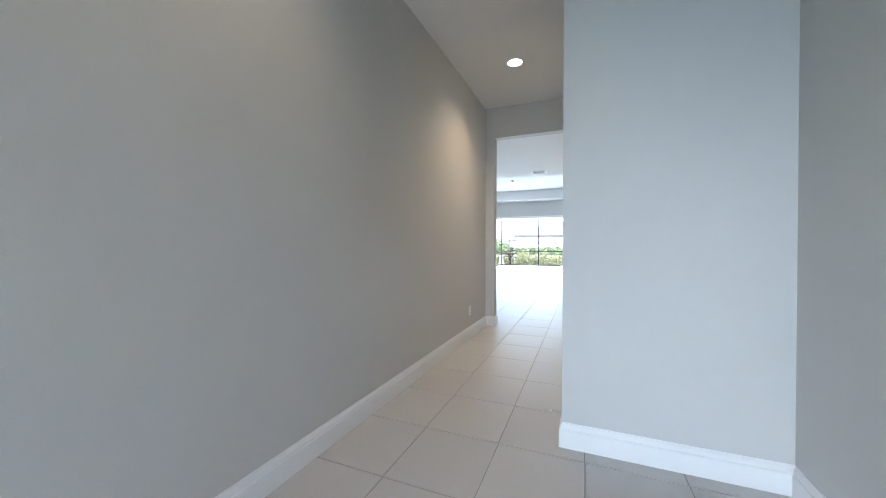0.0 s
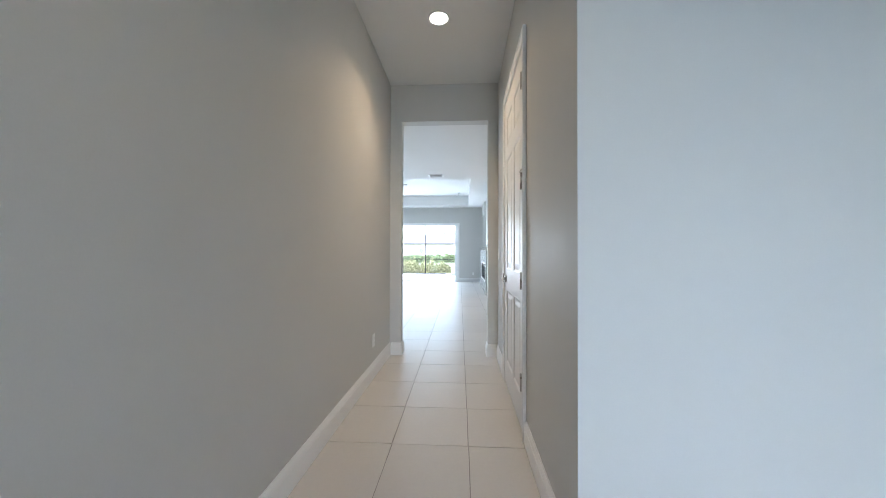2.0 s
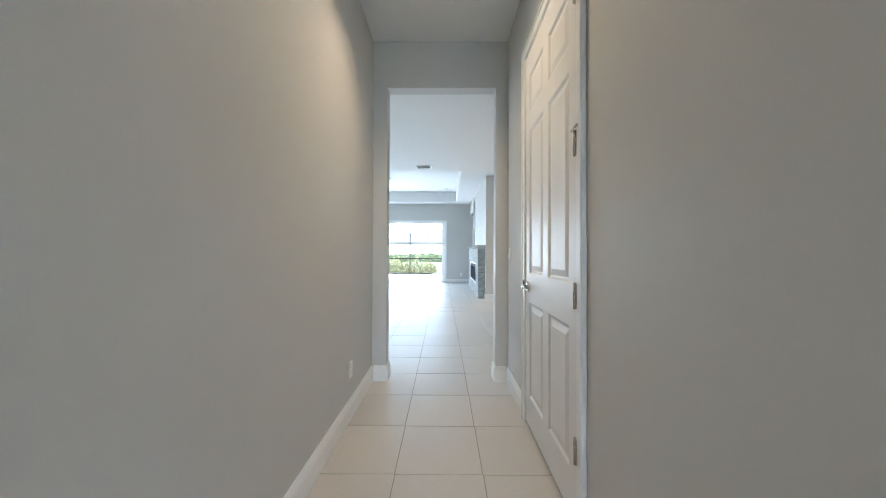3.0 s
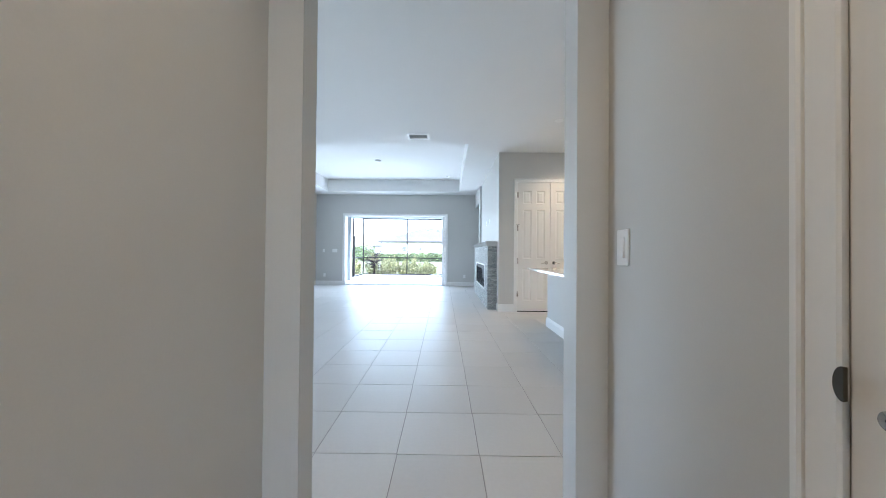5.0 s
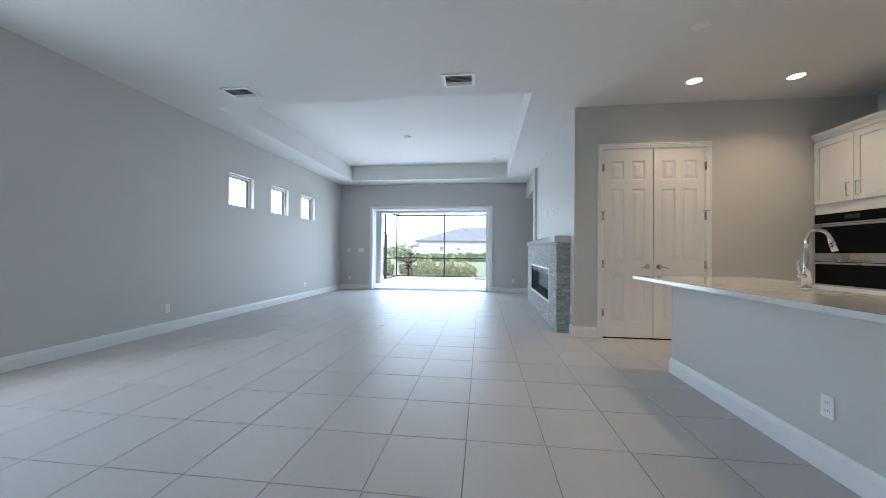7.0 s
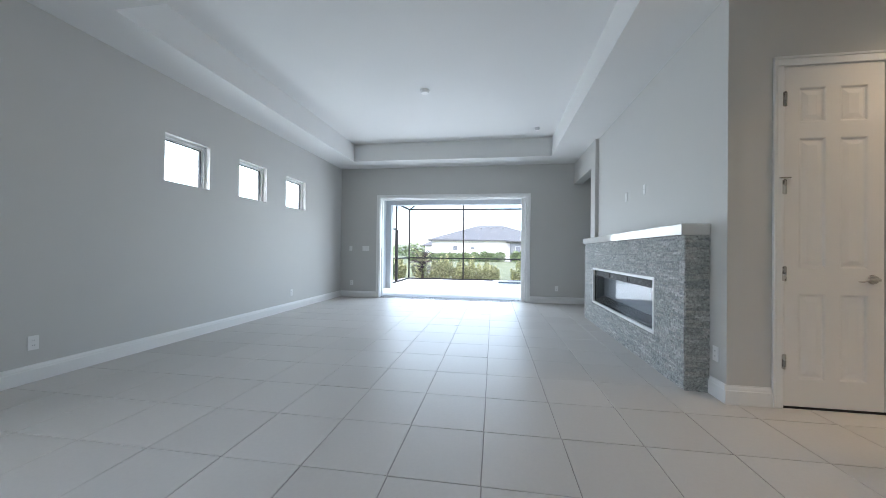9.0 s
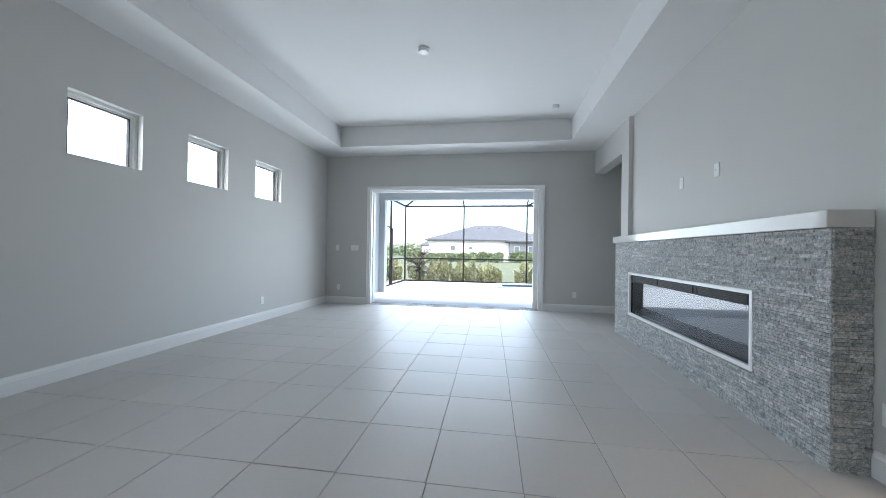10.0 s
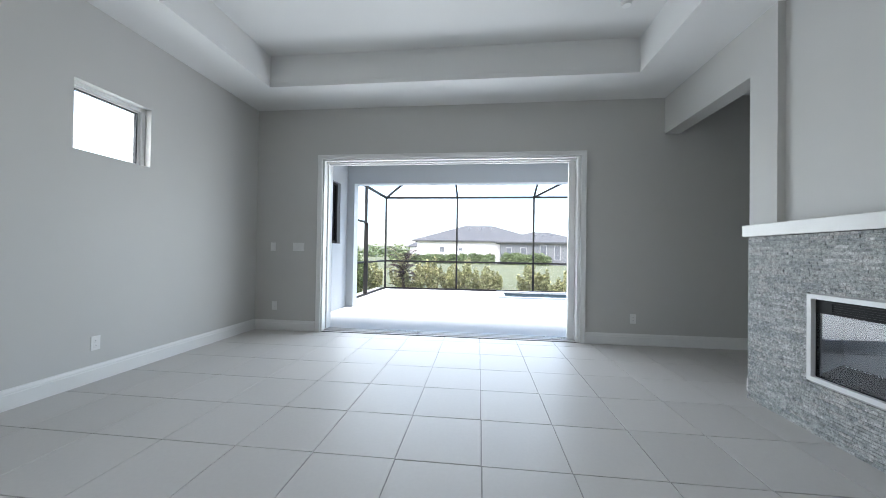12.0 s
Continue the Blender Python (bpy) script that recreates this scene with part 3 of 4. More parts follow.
# ---- electrical plates ----
def wall_plate(name, at, facing, kind="outlet", wide=1, label=""):
    """A cover plate with its device; facing is the turn about z of a plate that looks to -y."""
    e = empty(name, at, label or "white plastic electrical outlet plate on the wall", "outlet" if kind == "outlet" else "light switch" if kind == "switch" else "wall plate")
    w = 0.070 + 0.046 * (wide - 1)
    part("cover_plate", box(-w / 2, w / 2, -0.006, 0, -0.057, 0.057, 0.002), PLASTIC, e)
    for k in range(wide):
        cx = (k - (wide - 1) / 2) * 0.046
        if kind == "outlet":
            for z in (-0.02, 0.02):
                r = part("receptacle", box(cx - 0.0165, cx + 0.0165, -0.008, -0.006, z - 0.014, z + 0.014, 0.001), PLASTIC, e)
                for sx in (-0.006, 0.006):
                    part("slot", box(cx + sx - 0.001, cx + sx + 0.001, -0.0085, -0.008, z - 0.004, z + 0.005), DARK, r)
        elif kind == "switch":
            bm = box(cx - 0.0165, cx + 0.0165, -0.009, -0.006, -0.033, 0.033, 0.001)
            for v in bm.verts:
                if v.co.y < -0.0075 and v.co.z < 0:
                    v.co.y -= 0.004
            part("rocker", bm, PLASTIC, e)
        else:
            part("port", cyl((cx, -0.006, 0.0), (cx, -0.012, 0.0), 0.005, n=10), STEEL, e)
    e.rotation_euler = (0, 0, radians(facing))
    return e


wall_plate("wall_outlet", (-1.20, 4.286, 0.332), 90)
wall_plate("wall_outlet", (0.99, 1.68, 0.345), -90)
wall_plate("light_switch", (0.0, 4.873, 1.125), -90, "switch", label="white rocker light switch on grey hall wall")
wall_plate("wall_outlet", (-4.945, 9.79, 0.314), 90)
wall_plate("wall_outlet", (-4.945, 13.34, 0.311), 90)
wall_plate("wall_outlet", (-4.656, 15.335, 0.33), 0)
wall_plate("wall_outlet", (0.008, 15.335, 0.318), 0)
wall_plate("light_switch", (-4.321, 15.335, 1.14), 0, "switch", 3, "white triple rocker switch on grey wall")
wall_plate("light_switch", (-4.691, 15.335, 1.138), 0, "switch", 1, "white single rocker switch on grey wall")
wall_plate("wall_outlet", (0.41, 12.41, 1.83), -90, label="white outlet plate above the mantel")
wall_plate("media_plate", (0.41, 11.84, 1.833), -90, "port", 1, "white media cable plate above the mantel")
wall_plate("wall_outlet", (0.41, 10.50, 0.33), -90, label="white outlet beside the stone fireplace")

# ---- ceiling fixtures ----
def downlight(x, y):
    e = empty("recessed_downlight", (x, y, H), "lit round recessed ceiling downlight with white trim", "ceiling light", "recessed downlights")
    bm = bmesh.new()
    n = 32
    prof = ((0.092, 0.0), (0.090, -0.006), (0.078, -0.007), (0.070, -0.002))
    rings = [[bm.verts.new((r * math.cos(2 * math.pi * k / n), r * math.sin(2 * math.pi * k / n), z)) for k in range(n)] for r, z in prof]
    for a, b in zip(rings, rings[1:]):
        for k in range(n):
            bm.faces.new((a[k], a[(k + 1) % n], b[(k + 1) % n], b[k]))
    part("trim_ring", bm, PLASTIC, e, smooth=True)
    part("lens", cyl((0, 0, -0.0035), (0, 0, -0.001), 0.0705, n=32), LIGHTDISC, e, "glowing warm lens")


# The fitting at (2.56, 6.5) is unseen too, added to go with its extra lamp.
for xx, yy in ((1.555, 8.16), (2.56, 8.15), (1.54, 9.78), (2.555, 9.78), (2.56, 6.5), (-0.581, 3.893), (-0.581, 1.25)):
    downlight(xx, yy)


def disc(name, at, r, h, label, category, inner=True):
    e = empty(name, at, label, category)
    part("base", cyl((0, 0, -h * 0.5), (0, 0, 0), r, r, 32), PLASTIC, e, smooth=False)
    if inner:
        part("cover", cyl((0, 0, -h), (0, 0, -h * 0.5), r * 0.72, r * 0.92, 32), PLASTIC, e)
    return e


for yy in (7.37, 8.07, 8.78):
    disc("ceiling_cover", (1.035, yy, H), 0.065, 0.006, "white round blank ceiling cover plate", "ceiling plate", False)
disc("smoke_detector", (-2.31, 12.39, 3.39), 0.07, 0.04, "white round smoke detector on tray ceiling", "smoke detector")
disc("smoke_detector", (-0.565, 14.12, 3.39), 0.05, 0.045, "small white ceiling sensor on tray ceiling", "sensor")


def vent(at, w, d):
    e = empty("ceiling_vent", at, "white louvred air register in the ceiling", "air vent", "ceiling registers")
    part("backing", box(-w / 2 + 0.03, w / 2 - 0.03, -d / 2 + 0.03, d / 2 - 0.03, -0.003, 0.0), DARK, e)
    bm = slab_with_holes("z", -0.012, 0.0, -w / 2, w / 2, -d / 2, d / 2, [(-w / 2 + 0.035, w / 2 - 0.035, -d / 2 + 0.035, d / 2 - 0.035)])
    part("frame", bm, PLASTIC, e)
    k = 7
    for i in range(k):
        y = -d / 2 + 0.035 + (i + 0.5) * (d - 0.07) / k
        bm = box(-w / 2 + 0.035, w / 2 - 0.035, -0.013, 0.013, -0.0008, 0.0008)
        bm.transform(pose(0, y, -0.0105, 38 if y < 0.03 else -38, 0, 0))
        part("slat", bm, PLASTIC, e)


vent((-1.055, 9.485, H), 0.36, 0.27)
vent((-3.715, 9.525, H), 0.36, 0.27)

ds = empty("door_stop", (-0.016, 2.61, 0.05), "white-tipped spring door stop on baseboard", "door stop")
part("spring", tube([(-0.002 - 0.002 * k, 0.006 * math.cos(k * 1.3), 0.006 * math.sin(k * 1.3)) for k in range(34)], 0.0016, 6), STEEL, ds)
part("rubber_tip", cyl((-0.068, 0, 0), (-0.084, 0, 0), 0.008, 0.007, 14), PLASTIC, ds)
part("mount", cyl((0, 0, 0), (-0.004, 0, 0), 0.012, n=14), STEEL, ds)


# ---- kitchen island ----
isl = empty("kitchen_island", (1.4, 8.1, 0), "light grey kitchen island half wall with white baseboard", "kitchen island")
def at(bm, p):
    bm.transform(Matrix.Translation((-p[0], -p[1], -p[2])))
    return bm
IP = (1.4, 8.1, 0)
part("front_wall", at(box(0.966, 1.16, 6.762, 9.085, 0, 0.8455), IP), WALL, isl, "light grey painted half wall")
part("end_panel", at(box(1.16, 1.72, 6.777, 9.08, 0.0, 0.8455), IP), CABINET, isl, "white cabinet end panel")
part("baseboard", at(profile_run((0.966, 6.746, 0.001), (0.966, 9.101, 0.001), (-1, 0, 0), BASE), IP), TRIM, isl)
part("baseboard", at(profile_run((0.9665, 6.762, 0.001), (1.172, 6.762, 0.001), (0, -1, 0), BASE), IP), TRIM, isl)
part("baseboard", at(profile_run((0.9665, 9.085, 0.001), (1.16, 9.085, 0.001), (0, 1, 0), BASE), IP), TRIM, isl)
part("shoe_strip", at(box(1.172, 1.72, 6.768, 6.7765, 0.001, 0.02), IP), TRIM, isl)
part("apron", at(box(0.958, 1.17, 6.752, 9.093, 0.80, 0.8455, 0.003), IP), TRIM, isl, "white trim under the worktop")
for k in range(4):
    a = 6.82 + k * 0.56
    d = part("cabinet_door", at(box(1.72, 1.74, a, a + 0.53, 0.12, 0.80, 0.003), IP), CABINET, isl)
    part("handle", at(box(1.7405, 1.77, a + 0.48, a + 0.49, 0.6, 0.75, 0.002), IP), STEEL, d)
single("island_worktop", slab_with_holes("z", 0.846, 0.874, 0.715, 1.84, 6.73, 9.31, [(1.42, 1.70, 7.82, 8.52)]), QUARTZ, "polished white quartz worktop with sink cut-out", "worktop")
sink = empty("sink", (1.56, 8.17, 0.65), "undermount stainless steel kitchen sink", "sink")
part("bowl", slab_with_holes("z", -0.02, 0.188, -0.155, 0.155, -0.365, 0.365, [(-0.14, 0.14, -0.35, 0.35)]), STEEL, sink)
part("bottom", box(-0.14, 0.14, -0.35, 0.35, -0.02, -0.01), STEEL, sink)
part("drain", cyl((0, 0, -0.01), (0, 0, -0.004), 0.045, n=20), CHROME, sink)
fa = empty("kitchen_faucet", (1.34, 8.18, 0.874), "polished chrome gooseneck kitchen faucet with side lever", "faucet")
part("base", cyl((0, 0, 0), (0, 0, 0.008), 0.032, 0.030, 28), CHROME, fa, smooth=True)
part("body", cyl((0, 0, 0.008), (0, 0, 0.265), 0.027, 0.0125, 28), CHROME, fa, smooth=True)
sp = [(0, 0, 0.262), (0, 0, 0.30)] + [(0.07 - 0.07 * math.cos(a), 0, 0.315 + 0.07 * math.sin(a)) for a in [math.pi * k / 14 for k in range(1, 14)]]
part("spout", tube(sp, 0.0115, 14), CHROME, fa, smooth=True)
e0, e1 = Vector(sp[-2]), Vector(sp[-1])
dd = (e1 - e0).normalized()
head = part("spray_head", tube([e1 - dd * 0.004, e1 + dd * 0.03, e1 + dd * 0.085], [0.0125, 0.016, 0.018], 14), CHROME, fa, smooth=True)
part("spray_face", tube([e1 + dd * 0.0852, e1 + dd * 0.092], [0.0165, 0.0155], 14), DARK, head, "black rubber spray face", True)
for sy in (0.035, 0.055):
    part("spray_button", cyl(e1 + dd * sy + Vector((-0.012, -0.008, 0)), e1 + dd * sy + Vector((-0.0175, -0.0115, 0)), 0.0055, n=12), DARK, head)
hx = part("lever_hub", cyl((-0.01, -0.006, 0.085), (-0.052, -0.012, 0.085), 0.014, n=18), CHROME, fa, smooth=True)
part("lever", tube([(-0.046, -0.012, 0.085), (-0.056, -0.013, 0.13), (-0.060, -0.014, 0.18)], [0.008, 0.007, 0.006], 10), CHROME, hx, smooth=True)
wall_plate("wall_outlet", (0.966, 7.605, 0.335), -90, label="white outlet plate on the island's grey face")
wall_plate("island_outlet", (1.05, 6.762, 0.64), 0, "port", 1, "white cover plate on the island's end")


# ---- kitchen cabinets ----
def shaker(parent, x, y0, y1, z0, z1, off, pull=None, low=True):
    """A shaker door facing -x, front at x; off: origin to subtract."""
    rail = 0.06
    bm = slab_with_holes("x", x, x + 0.02, y0, y1, z0, z1, [(y0 + rail, y1 - rail, z0 + rail, z1 - rail)] if z1 - z0 > 0.25 else [])
    d = part("cabinet_door", at(bm, off), CABINET, parent)
    if z1 - z0 > 0.25:
        part("door_panel", at(box(x + 0.012, x + 0.019, y0 + rail - 0.002, y1 - rail + 0.002, z0 + rail - 0.002, z1 - rail + 0.002), off), CABINET, d)
    if pull is not None:
        if pull == "bar":
            cy, cz = (y0 + y1) / 2, (z0 + z1) / 2 + 0.02
            pts = [(x, cy - 0.07, cz), (x - 0.03, cy - 0.07, cz), (x - 0.03, cy + 0.07, cz), (x, cy + 0.07, cz)]
        else:
            z = z0 + 0.05 if low else z1 - 0.2
            pts = [(x, pull, z), (x - 0.03, pull, z), (x - 0.03, pull, z + 0.15), (x, pull, z + 0.15)]
        part("handle", at(tube(pts, 0.006, 8), off), STEEL, d, "slim steel bar handle")
    return d


def crown(parent, runs, z, off):
    prof = [(0, 0), (0.012, 0), (0.02, 0.03), (0.045, 0.06), (0.05, 0.075), (0.05, 0.09), (0, 0.09)]
    for p, q, d in runs:
        part("crown_moulding", at(profile_run((*p, z), (*q, z), d, prof), off), CABINET, parent)


ov = empty("oven_cabinet", (3.6, 9.95, 0), "tall white shaker oven cabinet", "cabinet")
O = (3.6, 9.95, 0)
part("body", at(slab_with_holes("x", 3.226, 3.895, 9.43, 10.365, 0.0, 2.46, []), O), CABINET, ov)
shaker(ov, 3.206, 9.445, 9.898, 1.70, 2.44, O, 9.85)
shaker(ov, 3.206, 9.902, 10.355, 1.70, 2.44, O, 9.95)
shaker(ov, 3.206, 9.445, 10.355, 0.12, 0.46, O, "bar")
crown(ov, [((3.226, 9.38), (3.226, 10.365), (-1, 0, 0)), ((3.176, 9.43), (3.895, 9.43), (0, -1, 0))], 2.46, O)
oven = empty("double_wall_oven", (3.3, 9.95, 0.48), "stainless steel and black glass double wall oven", "oven")
OV = (3.3, 9.95, 0.48)
part("chassis", at(box(3.208, 3.2255, 9.46, 10.34, 0.48, 1.58, 0.002), OV), STEEL, oven)
part("control_panel", at(box(3.192, 3.2075, 9.465, 10.335, 1.47, 1.575, 0.002), OV), OVENGLASS, oven)
part("display", at(box(3.1905, 3.192, 9.82, 9.98, 1.50, 1.545), OV), DARK, oven)
for z0, z1 in ((1.045, 1.462), (0.49, 1.035)):
    d = part("oven_door", at(box(3.188, 3.2075, 9.465, 10.335, z0, z1, 0.003), OV), STEEL, oven)
    part("door_glass", at(box(3.1855, 3.188, 9.48, 10.32, z0 + (0.075 if z0 > 1 else 0.04), z1 - 0.012), OV), OVENGLASS, d)
    h = part("door_handle", at(tube([(3.188, 9.52, z1 - 0.03), (3.145, 9.52, z1 - 0.03), (3.145, 10.28, z1 - 0.03), (3.188, 10.28, z1 - 0.03)], 0.011, 10), OV), STEEL, d)
up = empty("wall_cabinet", (3.7, 8.95, 1.42), "white shaker wall cabinet with two doors", "cabinet")
U = (3.7, 8.95, 1.42)
part("body", at(box(3.58, 3.895, 8.474, 9.428, 1.42, 2.46), U), CABINET, up)
shaker(up, 3.56, 8.50, 8.948, 1.44, 2.44, U, 8.90)
shaker(up, 3.56, 8.952, 9.40, 1.44, 2.44, U, 9.00)
crown(up, [((3.58, 8.474), (3.58, 9.38), (-1, 0, 0))], 2.46, U)
part("light_rail", at(box(3.575, 3.895, 8.474, 9.428, 1.405, 1.4195, 0.003), U), CABINET, up)
hood = empty("range_hood", (3.7, 8.0, 1.78), "slim stainless steel range hood", "range hood")
part("canopy", box(-0.33, 0.195, -0.45, 0.45, 0, 0.05, 0.004), STEEL, hood)
part("chimney", box(-0.10, 0.195, -0.15, 0.15, 0.0505, 1.22, 0.003), STEEL, hood)
for k, (a, b) in enumerate(((7.42, 8.45), (8.454, 9.426), (6.0, 7.416))):
    bc = empty("base_cabinet", (3.6, (a + b) / 2, 0), "white shaker base cabinet with drawers", "cabinet", "base cabinets")
    B = (3.6, (a + b) / 2, 0)
    part("body", at(box(3.306, 3.895, a, b, 0.1, 0.845), B), CABINET, bc)
    part("toe_kick", at(box(3.37, 3.895, a, b, 0.0, 0.0995), B), CABINET, bc)
    for z0, z1 in ((0.12, 0.36), (0.364, 0.60), (0.604, 0.835)):
        shaker(bc, 3.286, a + 0.01, b - 0.01, z0, z1, B, "bar")
single("kitchen_worktop", box(3.262, 3.895, 6.0, 9.427, 0.846, 0.881, 0.003), QUARTZ, "polished white quartz kitchen worktop along the wall", "worktop")
ck = empty("cooktop", (3.58, 8.0, 0.8815), "black gas cooktop with cast iron grates", "cooktop")
part("plate", box(-0.26, 0.26, -0.42, 0.42, 0, 0.012, 0.003), STEEL, ck)
for cx in (-0.13, 0.13):
    for cy in (-0.27, 0.0, 0.27):
        bnr = part("burner", cyl((cx, cy, 0.012), (cx, cy, 0.026), 0.045, 0.04, 20), BLACKMETAL, ck)
        for k in range(2):
            part("grate_bar", box(cx - 0.12, cx + 0.12, cy - 0.005, cy + 0.005, 0.036, 0.048) if k else box(cx - 0.005, cx + 0.005, cy - 0.12, cy + 0.12, 0.0365, 0.0485), BLACKMETAL, bnr)
        for dx in (-0.115, 0.115):
            part("grate_foot", box(cx + dx - 0.005, cx + dx + 0.005, cy - 0.005, cy + 0.005, 0.0125, 0.036), BLACKMETAL, bnr)
bs = empty("backsplash", (3.9, 8.9, 0.88), "grey glass strip mosaic backsplash", "backsplash", kind="structure")
bm = bmesh.new()
rng = random.Random(4)
z = 0.884
while z < 1.385:
    y = 6.0 - rng.random() * 0.2
    while y < 9.42:
        ln = rng.uniform(0.10, 0.42)
        y0b, y1b = max(y, 6.0), min(y + ln, 9.42)
        if y1b - y0b > 0.01:
            box(3.892 - rng.random() * 0.002, 3.8985, y0b, y1b - 0.002, z, z + 0.0205, 0, bm)
        y += ln
    z += 0.022
tagged(part("mosaic_strips", at(bm, (3.9, 8.9, 0.88)), MOSAIC, bs), kind="stuff")
wall_plate("wall_outlet", (3.889, 9.06, 1.113), -90, label="white outlet plate on mosaic backsplash")


# ---- lanai and screen cage ----
wall("wall_lanai_west", slab_with_holes("x", -4.80, -4.62, 15.60, 17.75, -0.2, 2.86, [(16.45, 17.40, 1.24, 2.42)]), "pale stucco lanai wall", STUCCO)
wall("wall_lanai_beam", slab_with_holes("y", 17.75, 17.98, -4.80, 3.4, -0.2, 3.2, [(-4.47, 2.6, -1, 2.49)]), "pale stucco lanai beam and columns", STUCCO)
wall("wall_lanai_east", box(3.2, 3.4, 15.6, 17.75, -0.2, 2.86), "pale stucco lanai wall", STUCCO)
single("ceiling_lanai", box(-4.80, 3.4, 15.60, 17.75, 2.861, 2.95), CEIL, "white lanai ceiling", "ceiling", kind="structure")
lw = empty("window_6", (-4.7, 16.92, 1.24), "dark framed window in the lanai wall", "window", kind="structure")
part("window_frame", slab_with_holes("x", -0.03, 0.02, -0.47, 0.48, 0.0, 1.18, [(-0.42, 0.43, 0.05, 1.13)]), BRONZE, lw)
part("pane", box(-0.008, -0.002, -0.42, 0.43, 0.05, 1.13), BLACKGLASS, lw)

CY, CX0, CX1, CZ, DZ = 21.5, -4.86, 4.0, 2.80, -0.045
cage = empty("screen_cage", (0, 20, DZ), "dark bronze aluminium pool screen cage", "screen enclosure")
CO = (0, 20, DZ)


def beam(p, q, w=0.05, d=0.05, name="post"):
    p, q = Vector(p), Vector(q)
    bm = box(-w / 2, w / 2, -d / 2, d / 2, 0, (q - p).length, 0.003)
    bm.transform(Matrix.Translation(p - Vector(CO)) @ (q - p).to_track_quat("Z", "Y").to_matrix().to_4x4())
    return part(name, bm, BRONZE, cage)


POSTS = (CX0, -2.62, -0.32, 1.95, CX1)
for x in POSTS:
    beam((x, CY, DZ), (x, CY, CZ))
    if x > CX0:
        beam((x, CY, CZ), (x, CY - 1.9, CZ + 0.82), name="roof_beam")
for z, w in ((DZ + 0.025, 0.05), (0.82, 0.05), (CZ, 0.06)):
    beam((CX0, CY, z), (CX1, CY, z), w, w, "rail")
    beam((CX0, 18.0, z), (CX0, CY, z), w, w, "rail")
    beam((CX1, 18.0, z), (CX1, CY, z), w, w, "rail")
beam((CX0, 19.62, DZ), (CX0, 19.62, CZ), 0.06, 0.06)
beam((CX0, 18.65, DZ), (CX0, 18.65, CZ), 0.06, 0.06)
beam((CX0, 18.65, 1.86), (CX0, 19.62, 1.86), 0.05, 0.05, "door_head")
beam((CX0 + 0.03, 19.57, 0.02), (CX0 + 0.03, 19.57, 1.84), 0.1, 0.05, "door_stile")
beam((CX0 + 0.03, 18.70, 0.02), (CX0 + 0.03, 18.70, 1.84), 0.1, 0.05, "door_stile")
beam((CX0 + 0.06, 19.50, 0.92), (CX0 + 0.06, 19.57, 0.92), 0.03, 0.02, "door_handle")
beam((CX0, CY, CZ), (CX0 + 1.9, CY - 1.9, CZ + 0.82), name="roof_beam")
beam((-0.32, CY, CZ), (1.58, CY - 1.9, CZ + 0.82), name="roof_beam")
beam((CX0 + 1.9, CY - 1.9, CZ + 0.82), (CX1, CY - 1.9, CZ + 0.82), name="roof_beam")
for x in POSTS[1:]:
    beam((x, CY - 1.9, CZ + 0.82), (x, 18.0, CZ + 0.82), name="roof_beam")
for a, b in zip(POSTS, POSTS[1:]):
    for z0, z1 in ((0.01, 0.79), (0.85, CZ - 0.03)):
        s = part("screen", at(box(a + 0.025, b - 0.025, CY - 0.001, CY + 0.001, z0, z1), CO), SCREEN, cage)
s = part("screen", at(box(CX0 - 0.001, CX0 + 0.001, 19.65, CY - 0.03, 0.01, CZ - 0.03), CO), SCREEN, cage)

single("pool_deck", slab_with_holes("z", -0.25, DZ, -5.2, 4.4, 15.6, 21.7, [(-1.22, 3.2, 20.05, 21.25)]), DECK, "pale paved pool deck", "pool deck", kind="structure")
pool = empty("pool", (1, 20.65, -0.2), "small swimming pool with blue tile line", "pool", kind="structure")
part("tile_band", at(slab_with_holes("z", -0.9, -0.06, -1.22, 3.2, 20.05, 21.25, [(-1.19, 3.17, 20.08, 21.22)]), (1, 20.65, -0.2)), POOLT, pool)
part("water", at(box(-1.19, 3.17, 20.08, 21.22, -0.9, -0.12), (1, 20.65, -0.2)), WATER, pool)
part("coping", at(slab_with_holes("z", DZ + 0.001, DZ + 0.03, -1.40, 3.4, 19.87, 21.43, [(-1.22, 3.2, 20.05, 21.25)]), (1, 20.65, -0.2)), STUCCO, pool)

# ---- garden and distance ----
bm = bmesh.new()
bmesh.ops.create_grid(bm, x_segments=2, y_segments=2, size=900, matrix=Matrix.Translation((0, 0, -0.27)))
single("ground", bm, LAWN, "green lawn reaching the horizon", "lawn", kind="structure")


def leaf_cloud(bm, rng, centre, spread, count, size, long=1.8):
    for _ in range(count):
        while True:
            u = Vector((rng.uniform(-1, 1), rng.uniform(-1, 1), rng.uniform(-1, 1)))
            if 0.25 < u.length < 1:
                break
        c = Vector(centre) + Vector((u.x * spread[0], u.y * spread[1], u.z * spread[2]))
        s = size * rng.uniform(0.6, 1.3)
        m = Matrix.Translation(c) @ Euler((rng.uniform(-1.2, 1.2), rng.uniform(-1.2, 1.2), rng.uniform(0, 6.3))).to_matrix().to_4x4()
        vs = [bm.verts.new(m @ Vector(p)) for p in ((0, -s * long / 2, 0), (s / 2, 0, s * 0.12), (0, s * long / 2, 0), (-s / 2, 0, s * 0.12))]
        bm.faces.new(vs)


